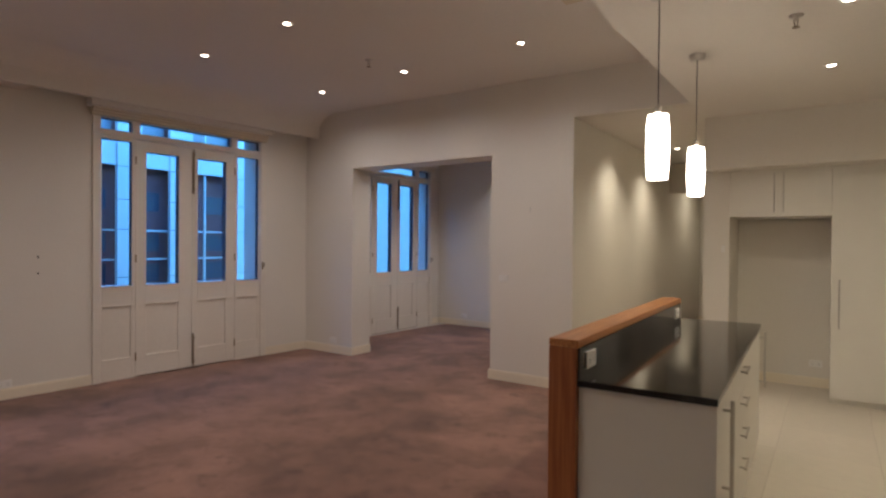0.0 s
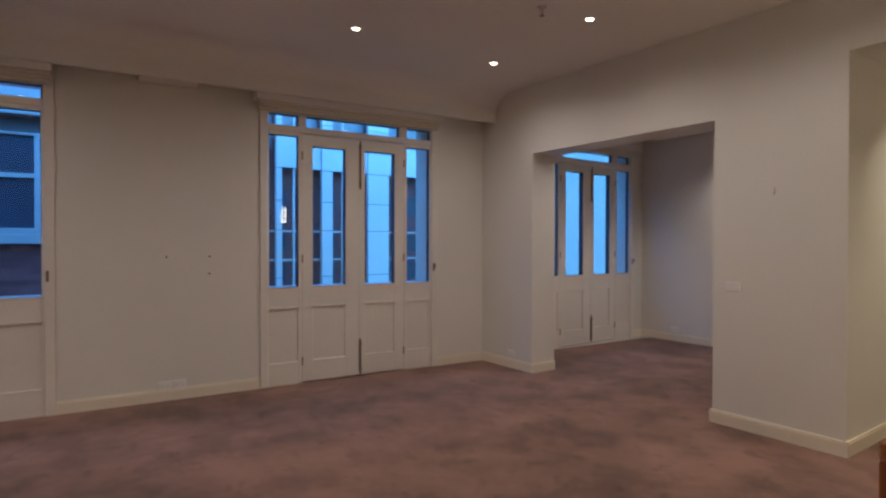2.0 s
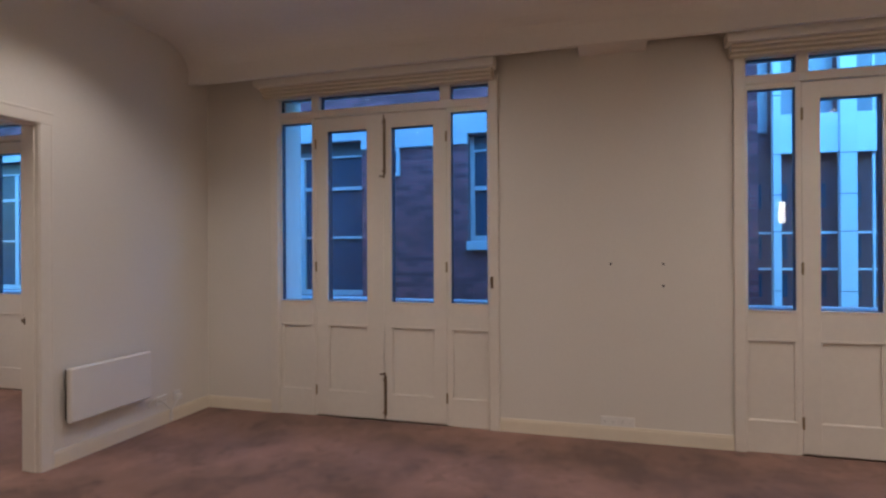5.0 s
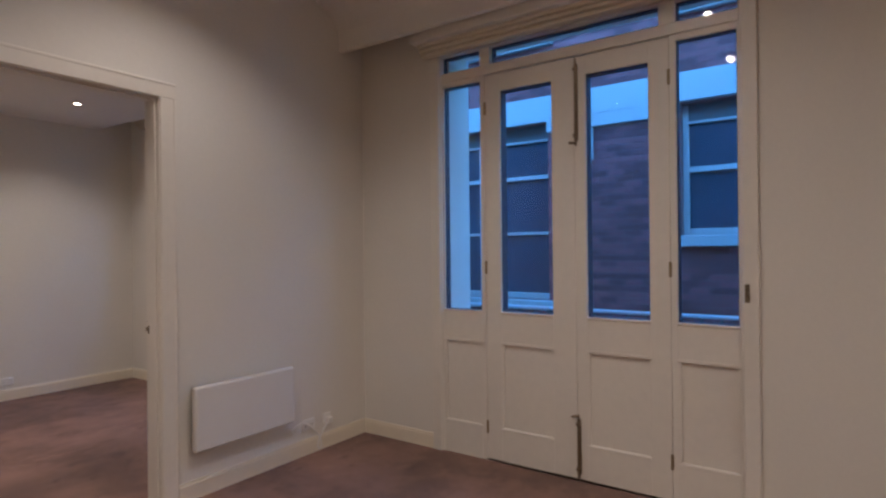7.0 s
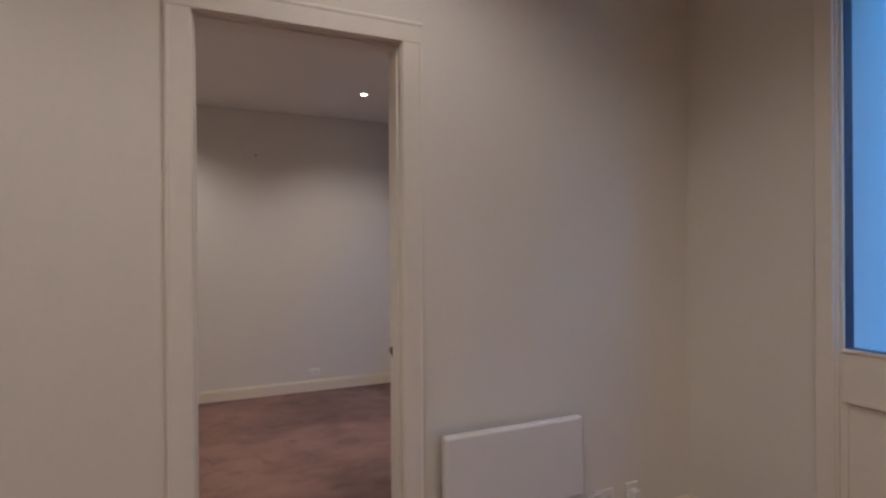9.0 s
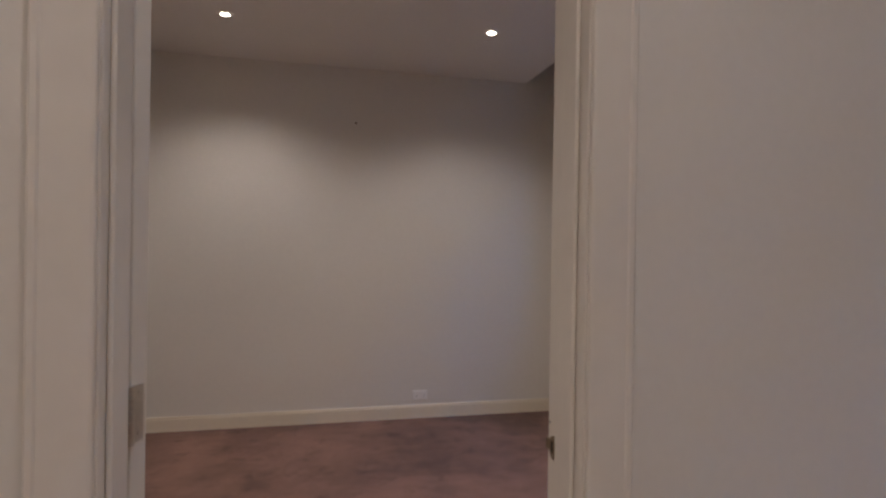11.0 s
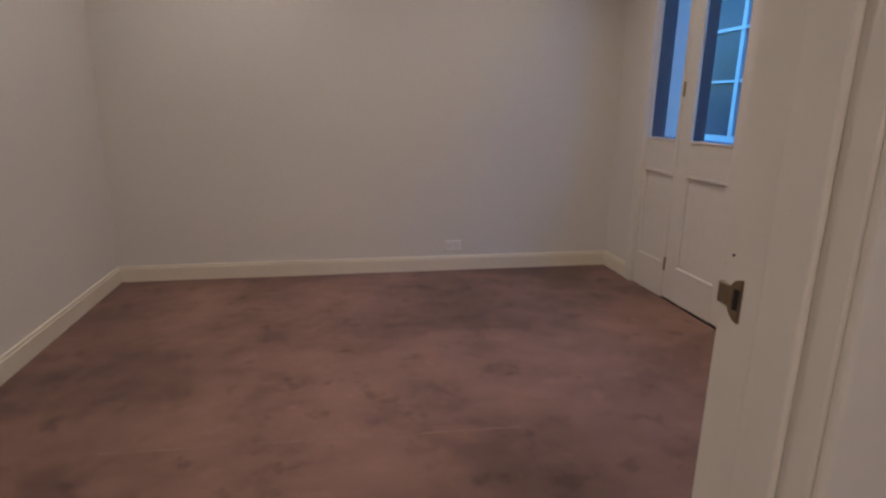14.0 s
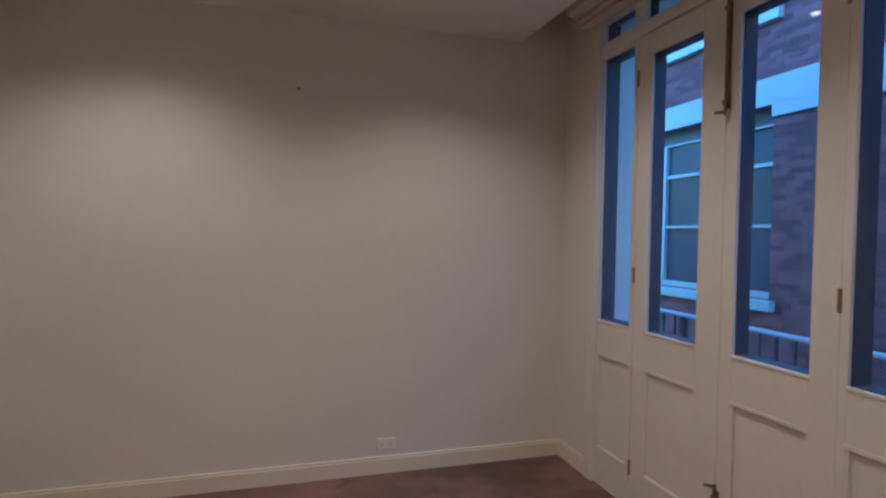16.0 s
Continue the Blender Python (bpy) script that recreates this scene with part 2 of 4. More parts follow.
def wall_with_windows(name, face, out, y0, y1, centres, top, at=Matrix(), label=""):
    boxes, y = [], y0
    for c in centres:
        boxes.append(((out, y, 0), (face, c - HALF, top)))
        boxes.append(((out, c - HALF, HEAD), (face, c + HALF, top)))
        boxes.append(((out, c - HALF, -0.3), (face, c + HALF, 0.0)))
        y = c + HALF
    boxes.append(((out, y, 0), (face, y1, top)))
    return solid(name, boxes, PAINT, at, label or "off-white painted wall with tall French windows", "wall")


wall_with_windows("wall_west", FACE, OUT, BED_END - 0.15, NORTH, [WIN_D, WIN_A, WIN_B], 3.34)
wall_with_windows("wall_west_bay", 0.02, -0.34, 0.0, 3.3, [WIN_E], 3.34, K, "off-white painted wall of the side room with a French window")
solid("wall_opening", [((-0.2, 0, 0), (0.88, 0.34, TOP)), ((0.88, 0, 2.395), (2.92, 0.34, TOP)), ((2.92, 0, 0), (3.84, 0.34, TOP))], PAINT, K,
      "off-white painted wall with a wide square opening to the side room", "wall")
solid("wall_passage", [((3.5, 0.34, 0), (3.84, 6.5, TOP))], PAINT, K,
      "off-white painted wall along the passage", "wall")
solid("wall_passage_header", [((3.84, 3.9, 2.24), (4.85, 4.0, KIT_TOP))], PAINT, K, "off-white header across the end of the passage", "wall")
solid("wall_passage_end", [((3.84, 6.4, 0), (4.85, 6.5, KIT_TOP))], PAINT, K, "off-white wall closing the passage", "wall")
solid("wall_bay_end", [((-0.34, 3.15, 0), (3.5, 3.3, TOP))], PAINT, K, "off-white painted end wall of the side room", "wall")
solid("wall_bulkhead", [((3.84, 0.0, KIT_TOP), (4.90, 0.15, TOP))], PAINT, K, "off-white painted bulkhead over the passage", "wall")
solid("wall_kitchen_pier", [((4.85, 1.0, 0), (5.09, 6.4, KIT_TOP))], PAINT, K, "off-white painted pier beside the fridge recess", "wall")
solid("wall_kitchen_bulkhead", [((4.90, 0.74, 2.195), (7.6, 0.999, KIT_TOP))], PAINT, K, "off-white bulkhead over the kitchen cupboards", "wall")
solid("wall_kitchen_back", [((5.09, 1.66, 0), (7.6, 1.9, KIT_TOP))], PAINT, K, "off-white wall at the back of the fridge recess", "wall")
# Out of view, added to close the kitchen's open side.
solid("wall_kitchen_east", [((7.6, -7.5, 0), (7.75, 1.9, KIT_TOP))], PAINT, K, "unseen off-white painted wall added to close the kitchen side", "wall")
DL, DR, DTOP = -3.635, -4.432, 2.225           # the rough opening of the bedroom door
solid("wall_door", [((FACE, BED_SIDE, 0), (DR, DOOR_WALL, TOP)), ((DR, BED_SIDE, DTOP), (DL, DOOR_WALL, TOP)), ((DL, BED_SIDE, 0), (3.2, DOOR_WALL, TOP))], PAINT,
      label="off-white painted wall with the bedroom doorway", category="wall")
solid("wall_bedroom_end", [((FACE, BED_END - 0.15, 0), (BED_EAST + 0.15, BED_END, TOP))], PAINT, label="off-white painted end wall of the bedroom", category="wall")
solid("wall_bedroom_side", [((BED_EAST, BED_END, 0), (BED_EAST + 0.15, BED_SIDE, TOP))], PAINT, label="off-white painted side wall of the bedroom", category="wall")
# Out of view, added to close the living room at the back.
solid("wall_east", [((3.05, -1.55, 0), (3.2, 0.4, TOP))], PAINT, label="unseen off-white painted wall added to close the living room", category="wall")

solid("floor", [((OUT, BED_END - 0.15, -0.25), (3.2, 12.4, -0.02))], GROUT, label="floor slab under carpet and tiles", category="floor")
solid("carpet", [((FACE - 0.05, BED_END, -0.02), (3.05, 12.4, 0.0))], CARPET, label="mauve-brown cut-pile carpet with brushed nap and footprints", category="carpet")

bm = bmesh.new()
for i in range(24):
    x0, x1 = -3.20 - 0.0625 * i, -3.20 - 0.0625 * (i + 1)
    k = 0.0022 * math.sin(2.3 * i)
    rod(bm, (x0, -3.057 - 0.044 * (x0 + 3.2) + k, -0.0022), (x1, -3.057 - 0.044 * (x1 + 3.2) + k, -0.0022), 0.0045, 6)
tagged(new("carpet_seam", mesh_of("carpet_seam", bm, SEAM)), "raised seam where two widths of carpet meet", "carpet seam", kind="structure")

solid("ceiling", [((OUT, BED_END - 0.15, TOP), (3.2, 12.4, TOP + 0.2))], CEIL, label="off-white flat plaster ceiling", category="ceiling")
solid("ceiling_kitchen", [((4.90, -8.0, KIT_TOP), (7.75, 6.5, TOP - 0.002)), ((3.84, 0.15, KIT_TOP), (4.90, 6.5, TOP - 0.002))], CEIL, K, "lower off-white plaster ceiling over the kitchen", "ceiling")
solid("ceiling_bay", [((0.28, 0.34, 2.95), (3.5, 3.15, 3.1))], CEIL, K, "off-white plaster ceiling of the side room", "ceiling")
solid("ceiling_bedroom", [((-5.67, BED_END, BED_TOP), (BED_EAST, BED_SIDE, 2.9))], CEIL, label="off-white plaster ceiling of the bedroom", category="ceiling")

# the curved drop of the ceiling in front of the living room windows
bm = bmesh.new()
cove = [(-5.80, TOP - 0.004), (-5.80, 2.83), (-5.76, 2.83), (-5.757, 2.94)]
for i in range(1, 11):
    a = math.pi / 2 * i / 10
    cove.append((-5.757 + 0.34 * (1 - math.cos(a)), 2.94 + (TOP - 0.004 - 2.94) * math.sin(a)))
prism(bm, cove, DOOR_WALL, NORTH + 0.02)
tagged(new("ceiling_cove", mesh_of("ceiling_cove", bm, CEIL)), "off-white curved plaster drop before the window heads", "ceiling", kind="structure")
solid("ceiling_beam", [((FACE, 1.685, 2.83), (-5.80, 2.15, TOP - 0.004))], CEIL, label="off-white plaster beam end between the window recesses", category="ceiling")


# ---- skirting ----
def skirting(name, runs, at=Matrix()):
    """Runs of (x0, y0, x1, y1, nx, ny): along the wall's foot, the board lying on the side of the normal."""
    bm = bmesh.new()
    for x0, y0, x1, y1, nx, ny in runs:
        box(bm, (x0, y0, 0.0), (x1 + nx * 0.018, y1 + ny * 0.018, 0.088))
        box(bm, (x0, y0, 0.088), (x1 + nx * 0.012, y1 + ny * 0.012, 0.102))
    ob = new(name, mesh_of(name, bm, TRIM))
    ob.matrix_basis = at
    return tagged(ob, "cream gloss-painted timber skirting board", "skirting", kind="structure")


skirting("baseboard", [(FACE, DOOR_WALL, FACE, WIN_A - 1.0, 1, 0), (FACE, WIN_A + 1.0, FACE, WIN_B - 1.0, 1, 0), (FACE, WIN_B + 1.0, FACE, NORTH - 0.018, 1, 0),
                       (FACE, DOOR_WALL, -4.503, DOOR_WALL, 0, 1), (-3.561, DOOR_WALL, 3.05, DOOR_WALL, 0, 1)])
skirting("baseboard", [(FACE, BED_END, BED_EAST, BED_END, 0, 1), (BED_EAST, BED_END, BED_EAST, BED_SIDE, -1, 0), (FACE, BED_END, FACE, WIN_D - 1.0, 1, 0),
                       (FACE, WIN_D + 1.0, FACE, BED_SIDE, 1, 0), (FACE, BED_SIDE, -4.503, BED_SIDE, 0, -1)])
skirting("baseboard", [(0.02, 0, 0.88, 0, 0, -1), (2.92, 0, 3.858, 0, 0, -1), (3.84, 0, 3.84, 3.9, 1, 0), (0.88, -0.018, 0.88, 0.34, 1, 0), (2.92, -0.018, 2.92, 0.34, -1, 0),
                       (0.02, 3.15, 3.5, 3.15, 0, -1), (0.02, WIN_E + 1.0, 0.02, 3.15, 1, 0), (0.02, 0.34, 0.02, WIN_E - 1.0, 1, 0), (3.84, 6.4, 4.85, 6.4, 0, -1),
                       (4.85, 1.0, 5.09, 1.0, 0, -1), (5.09, 1.66, 5.93, 1.66, 0, -1)], K)


# ---- French windows: local x along the wall, -y into the room, glass at y = 0 ----
def framed(bm, x0, x1, z0, z1, gx0, gx1, gz0, gz1, pz0, pz1, y0, y1):
    """A glazed door or side light: stiles and rails round the glass, and a sunk panel with mouldings below."""
    box(bm, (x0, y0, z0), (gx0, y1, z1), 0.002)
    box(bm, (gx1, y0, z0), (x1, y1, z1), 0.002)
    box(bm, (gx0, y0, gz1), (gx1, y1, z1))
    box(bm, (gx0, y0, pz1), (gx1, y1, gz0))
    box(bm, (gx0, y0, z0), (gx1, y1, pz0))
    box(bm, (gx0, y0 + 0.016, pz0), (gx1, y1 - 0.004, pz1))
    # bolection mouldings at the panel's edges and beads round the glass
    box(bm, (gx0 - 0.006, y0 - 0.002, pz1 - 0.014), (gx1 + 0.006, y0 + 0.016, pz1 + 0.006), 0.003)
    box(bm, (gx0 - 0.006, y0 - 0.0015, pz0 - 0.006), (gx1 + 0.006, y0 + 0.016, pz0 + 0.020), 0.006)
    box(bm, (gx0, y0 + 0.002, pz0), (gx0 + 0.012, y0 + 0.016, pz1))
    box(bm, (gx1 - 0.012, y0 + 0.002, pz0), (gx1, y0 + 0.016, pz1))
    box(bm, (gx0 - 0.004, y0 - 0.006, gz0 - 0.012), (gx1 + 0.004, y0 + 0.010, gz0 + 0.003), 0.003)


def pane(parent, x0, x1, z0, z1, y=0.0):
    bm = bmesh.new()
    box(bm, (x0, y - 0.003, z0), (x1, y + 0.003, z1))
    ob = part("pane", bm, GLASS, parent)
    ob.visible_shadow = False
    return ob


def outer_lining(parent, x0, x1, z0, z1, y0, y1, t=0.006):
    """The dark outer rebate round a pane, on the street side of the glass."""
    bm = bmesh.new()
    box(bm, (x0, y0, z0), (x0 + t, y1, z1))
    box(bm, (x1 - t, y0, z0), (x1, y1, z1))
    box(bm, (x0 + t, y0, z0), (x1 - t, y1, z0 + t))
    box(bm, (x0 + t, y0, z1 - t), (x1 - t, y1, z1))
    return part("outer_rebate", bm, NAVY, parent, "dark outer rebate")


GB, GT_SIDE, GT_LEAF, LEAF_TOP = 0.972, 2.488, 2.402, 2.515
PZ0, PZ1 = 0.205, 0.775


def hinge(parent, x, z):
    bm = bmesh.new()
    rod(bm, (x, -0.034, z - 0.042), (x, -0.034, z + 0.042), 0.005, 8)
    box(bm, (x - 0.008, -0.033, z - 0.04), (x + 0.008, -0.0285, z + 0.04))
    return part("hinge", bm, BRASS, parent, "dull brass butt hinge")


def french_window(name, at, label, rebate=0.036):
    w = thing(name, at, label, "window", kind="structure")
    # outer frame: jambs, head, mullions and transom bar
    bm = bmesh.new()
    for s in (-1, 1):
        box(bm, (s * 0.918, -0.045, 0), (s * 0.985, 0.036, 2.76), 0.003)
        box(bm, (s * 0.925, -0.058, 0), (s * 0.998, -0.0305, 2.76), 0.004)
    box(bm, (-0.918, -0.045, 2.70), (0.918, 0.09, 2.76))
    box(bm, (-0.918, -0.04, 2.522), (0.918, 0.05, 2.585), 0.004)
    box(bm, (-0.61, -0.035, 2.585), (-0.535, 0.05, 2.70))
    box(bm, (0.525, -0.035, 2.585), (0.61, 0.05, 2.70))
    part("window_frame", bm, JOINERY, w)
    for x0, x1 in ((-0.918, -0.61), (-0.535, 0.525), (0.61, 0.918)):
        pane(w, x0, x1, 2.585, 2.70)
        outer_lining(w, x0, x1, 2.585, 2.70, 0.004, 0.05)
    # fixed side lights
    for s in (-1, 1):
        bm = bmesh.new()
        xs = sorted((s * 0.578, s * 0.918))
        gs = sorted((s * 0.612, s * 0.905))
        framed(bm, xs[0], xs[1], 0.0, 2.522, gs[0], gs[1], GB, GT_SIDE, PZ0, PZ1, -0.03, 0.02)
        side = part("side_light", bm, JOINERY, w)
        pane(side, gs[0], gs[1], GB, GT_SIDE, -0.017)
        outer_lining(side, gs[0], gs[1], GB, GT_SIDE, -0.0138, rebate, 0.004)
    # the pair of doors
    for s in (-1, 1):
        bm = bmesh.new()
        xs = (-0.576, 0.038) if s < 0 else (0.0395, 0.576)
        gs = sorted((s * 0.108, s * 0.466))
        framed(bm, xs[0], xs[1], 0.012, LEAF_TOP, gs[0], gs[1], GB, GT_LEAF, PZ0, PZ1, -0.028, 0.018)
        leaf = part("door_leaf", bm, JOINERY, w)
        pane(leaf, gs[0], gs[1], GB, GT_LEAF, -0.015)
        outer_lining(leaf, gs[0], gs[1], GB, GT_LEAF, -0.0118, 0.055, 0.004)
        for z in (0.22, 1.26, 2.30):
            hinge(leaf, s * 0.575, z)
        if s > 0:
            bx = 0.052
            for z0, z1, foot in ((0.015, 0.40, 0.39), (1.985, 2.50, 2.0)):
                bm = bmesh.new()
                rod(bm, (bx, -0.045, z0), (bx, -0.045, z1), 0.006, 10)
                box(bm, (bx - 0.011, -0.040, z0 + 0.03), (bx + 0.011, -0.0282, z1 - 0.03), 0.002)
                for z in (z0 + 0.06, z1 - 0.06):
                    box(bm, (bx - 0.015, -0.052, z - 0.010), (bx + 0.015, -0.036, z + 0.010), 0.003)
                rod(bm, (bx, -0.045, foot), (bx - 0.03, -0.075, foot), 0.007, 8)
                part("bolt", bm, BRONZE, leaf, "dull brass barrel bolt")
    bm = bmesh.new()
    box(bm, (-0.573, -0.015, 0.0), (0.573, 0.02, 0.011))
    part("threshold", bm, BRONZE, w, "worn brass threshold strip")
    bm = bmesh.new()
    box(bm, (0.935, -0.066, 1.10), (0.955, -0.056, 1.19), 0.002)
    rod(bm, (0.945, -0.066, 1.145), (0.945, -0.09, 1.145), 0.007, 8)
    box(bm, (0.938, -0.098, 1.135), (0.952, -0.088, 1.185), 0.003)
    part("catch", bm, BRONZE, w, "dull brass catch")
    # rendered reveal and sill outside
    bm = bmesh.new()
    box(bm, (-0.985, rebate + 0.0005, 0.93), (-0.901, 0.29, 2.76))
    box(bm, (0.901, rebate + 0.0005, 0.93), (0.985, 0.29, 2.76))
    box(bm, (-0.985, 0.0915, 0.0), (0.985, 0.29, 0.86))
    part("outer_reveal", bm, RENDER, w, "pale rendered outer reveal")
    # rolled-up blind above
    b = thing("roller_blind", at, "cream fabric blind drawn up under its timber pelmet", "blind", "blinds over the French windows")
    bm = bmesh.new()
    box(bm, (-1.06, -0.205, 2.775), (0.99, -0.0595, 2.86), 0.008, 2)
    part("pelmet", bm, JOINERY, b, "cream painted pelmet")
    bm = bmesh.new()
    for i in range(3):
        box(bm, (-1.03, -0.125 - i * 0.02, 2.700 + i * 0.026), (0.97, -0.064, 2.724 + i * 0.026), 0.009, 3)
    part("folded_fabric", bm, FABRIC, b)
    return w


french_window("window_1", pose(-6.03, WIN_A, 0, 0, 0, 90), "cream painted French window with closed doors, side lights and transom")
french_window("window_2", pose(-6.03, WIN_B, 0, 0, 0, 90), "cream painted French window with closed doors, facing a white building")
french_window("window_3", pose(-6.03, WIN_D, 0, 0, 0, 90), "cream painted French window of the bedroom, doors closed", 0.075)
french_window("window_4", K @ pose(-0.01, WIN_E, 0, 0, 0, 90), "cream painted French window of the side room, doors closed")


# ---- bedroom doorway ----
JL, JR, JT = -3.653, -4.412, 2.207        # faces of the door lining
dw = thing("door_1", Matrix(), "cream painted doorway with moulded architraves and its door swung open", "door", kind="structure")
bm = bmesh.new()
for x0, x1 in ((DR, JR), (JL, DL)):
    box(bm, (x0, BED_SIDE - 0.003, 0.0), (x1, DOOR_WALL + 0.003, JT), 0.0015)
box(bm, (DR, BED_SIDE - 0.003, JT), (DL, DOOR_WALL + 0.003, DTOP))
for x0, x1 in ((JR, JR + 0.009), (JL - 0.009, JL)):
    box(bm, (x0, -1.662, 0.0), (x1, -1.610, JT - 0.009), 0.003, 2)
box(bm, (JR, -1.662, JT - 0.009), (JL, -1.610, JT), 0.003, 2)
part("door_lining", bm, JOINERY, dw)


def moulded(bm, at, length, width=0.086):
    """A length of architrave: local x across it from the opening, y out of the wall, z along it."""
    prof = [(0, 0), (0, 0.007), (0.002, 0.009), (0.006, 0.010), (width - 0.016, 0.0105), (width - 0.012, 0.013), (width - 0.004, 0.013), (width, 0.010), (width, 0)]
    ends = [[bm.verts.new(at @ Vector((x, y, z))) for x, y in prof] for z in (0.0, length)]
    n = len(prof)
    for i in range(n):
        bm.faces.new((ends[0][i], ends[0][(i + 1) % n], ends[1][(i + 1) % n], ends[1][i]))
    bm.faces.new(ends[0][::-1])
    bm.faces.new(ends[1])


for y0, d in ((DOOR_WALL + 0.0035, 1), (BED_SIDE - 0.0035, -1)):
    for x, sx in ((JR - 0.004, -1), (JL + 0.004, 1)):
        bm = bmesh.new()
        moulded(bm, Matrix.Translation((x, y0, 0)) @ Matrix.Diagonal((sx, d, 1, 1)), JT + 0.004)
        part("architrave", bm, JOINERY, dw)
    bm = bmesh.new()
    across = Matrix(((0, 0, 1, JR - 0.09), (0, d, 0, y0), (1, 0, 0, JT + 0.004), (0, 0, 0, 1)))
    moulded(bm, across, JL - JR + 0.18)
    part("architrave", bm, JOINERY, dw)
SWING = pose(JL - 0.001, BED_SIDE - 0.012, 0, 0, 0, 154)
bm = bmesh.new()
box(bm, (-0.748, 0.004, 0.008), (-0.004, 0.042, JT - 0.006), 0.002)
leaf = part("leaf_panel", bm, JOINERY, dw, "flush cream painted door leaf, swung wide open")
leaf.matrix_basis = SWING
for z in (0.22, 1.05, 1.985):
    # knuckles at the pin, one flap on the leaf's edge, one on the lining
    bm = bmesh.new()
    for k in range(5):
        rod(bm, (0, -0.001, z - 0.05 + 0.0202 * k), (0, -0.001, z - 0.0305 + 0.0202 * k), 0.0068, 12)
    box(bm, (-0.0055, 0.003, z - 0.05), (-0.0035, 0.034, z + 0.05), 0.0008)
    for dz, yy in ((-0.036, 0.024), (0.0, 0.014), (0.036, 0.024)):
        rod(bm, (-0.0035, yy, z + dz), (-0.0027, yy, z + dz), 0.0042, 10)
    h = part("hinge", bm, STEEL, dw, "grey steel butt hinge with screws")
    h.matrix_basis = SWING
bm = bmesh.new()
SZ = 0.958
flat = [(0.019 * math.sin(math.pi * i / 14), -0.023 * math.cos(math.pi * i / 14)) for i in range(15)]
rim = [[bm.verts.new((JR + dx, BED_SIDE + 0.026 - u, SZ + v)) for u, v in flat] for dx in (0.0, 0.0025)]
for i in range(15):
    j = (i + 1) % 15
    bm.faces.new((rim[0][i], rim[0][j], rim[1][j], rim[1][i]))
bm.faces.new(rim[0][::-1])
bm.faces.new(rim[1])
box(bm, (JR - 0.001, BED_SIDE - 0.006, SZ - 0.009), (JR + 0.0035, BED_SIDE + 0.009, SZ + 0.013), 0.0012)
rod(bm, (JR - 0.001, BED_SIDE - 0.006, SZ - 0.009), (JR - 0.001, BED_SIDE - 0.006, SZ + 0.013), 0.004, 10)
strike = part("strike_plate", bm, BRONZE, dw, "dull brass strike plate with a curved lip")
bm = bmesh.new()
box(bm, (JR + 0.0024, BED_SIDE + 0.017, SZ - 0.010), (JR + 0.0034, BED_SIDE + 0.024, SZ + 0.012))
part("latch_hole", bm, DARK, strike)
bm = bmesh.new()
rod(bm, (JR, BED_SIDE + 0.006, SZ + 0.045), (JR + 0.0012, BED_SIDE + 0.006, SZ + 0.045), 0.0016, 8)
part("screw_hole", bm, DARK, dw)


# ---- lights ----
def spot_lamp(at, z, power, color=WARM, cone=130.0, blend=0.62):
    d = bpy.data.lights.new("downlight_beam", "SPOT")
    d.energy, d.color, d.spot_size, d.spot_blend, d.shadow_soft_size = power, color, radians(cone), blend, 0.035
    ob = new("downlight_beam", d)
    ob.location = (at[0], at[1], z - 0.02)
    return ob


def downlight_master():
    d = thing("downlight", pose(0, 0, -50), "round white recessed ceiling downlight, switched on", "ceiling light", "recessed downlights")
    bm = bmesh.new()
    n = 28
    prof = [(0.0265, 0.0), (0.030, -0.006), (0.044, -0.005), (0.047, 0.0), (0.047, 0.004), (0.0265, 0.004)]
    rings = [[bm.verts.new((r * math.cos(2 * math.pi * i / n), r * math.sin(2 * math.pi * i / n), z)) for i in range(n)] for r, z in prof]
    for p, q in zip(rings, rings[1:] + rings[:1]):
        for i in range(n):
            bm.faces.new((p[i], p[(i + 1) % n], q[(i + 1) % n], q[i]))
    part("trim_ring", bm, PLASTIC, d, smooth=True)
    bm = bmesh.new()
    lathe(bm, [(0.024, -0.0035), (0.026, 0.002)], 28)
    part("lamp", bm, LAMP, d, "glowing warm-white lamp face")
    return d


lamp0 = downlight_master()
first = True
LIVING = [(-4.64, 3.157), (-3.41, 3.155), (-4.775, 4.62), (-3.52, 4.61), (-2.19, 4.61), (-4.64, 0.60), (-3.41, 0.60), (-2.2, 0.60)]
BY_DOOR = [(-4.3, -0.78), (-2.4, -0.78)]
KITCHEN = [tuple((K @ Vector((u, v, 0)))[:2]) for u, v in ((6.0, -1.8), (5.925, -0.58))]
# Unseen downlight added as fill to brighten the passage end.
PASSAGE_FILL = [tuple((K @ Vector((4.35, 5.1, 0)))[:2])]
PASSAGE = [tuple((K @ Vector((u, v, 0)))[:2]) for u, v in ((4.27, 1.05), (4.27, 2.45))]
# First lamp follows the end wall's scallop; the second is added, unseen.
BAY = [tuple((K @ Vector((u, v, 0)))[:2]) for u, v in ((1.9, 2.6), (1.6, 1.1))]
# The last two lamps are unseen, added to continue the row.
BEDROOM = [(-5.05, -4.09), (-3.45, -4.24), (-5.05, -2.55), (-3.475, -2.55)]
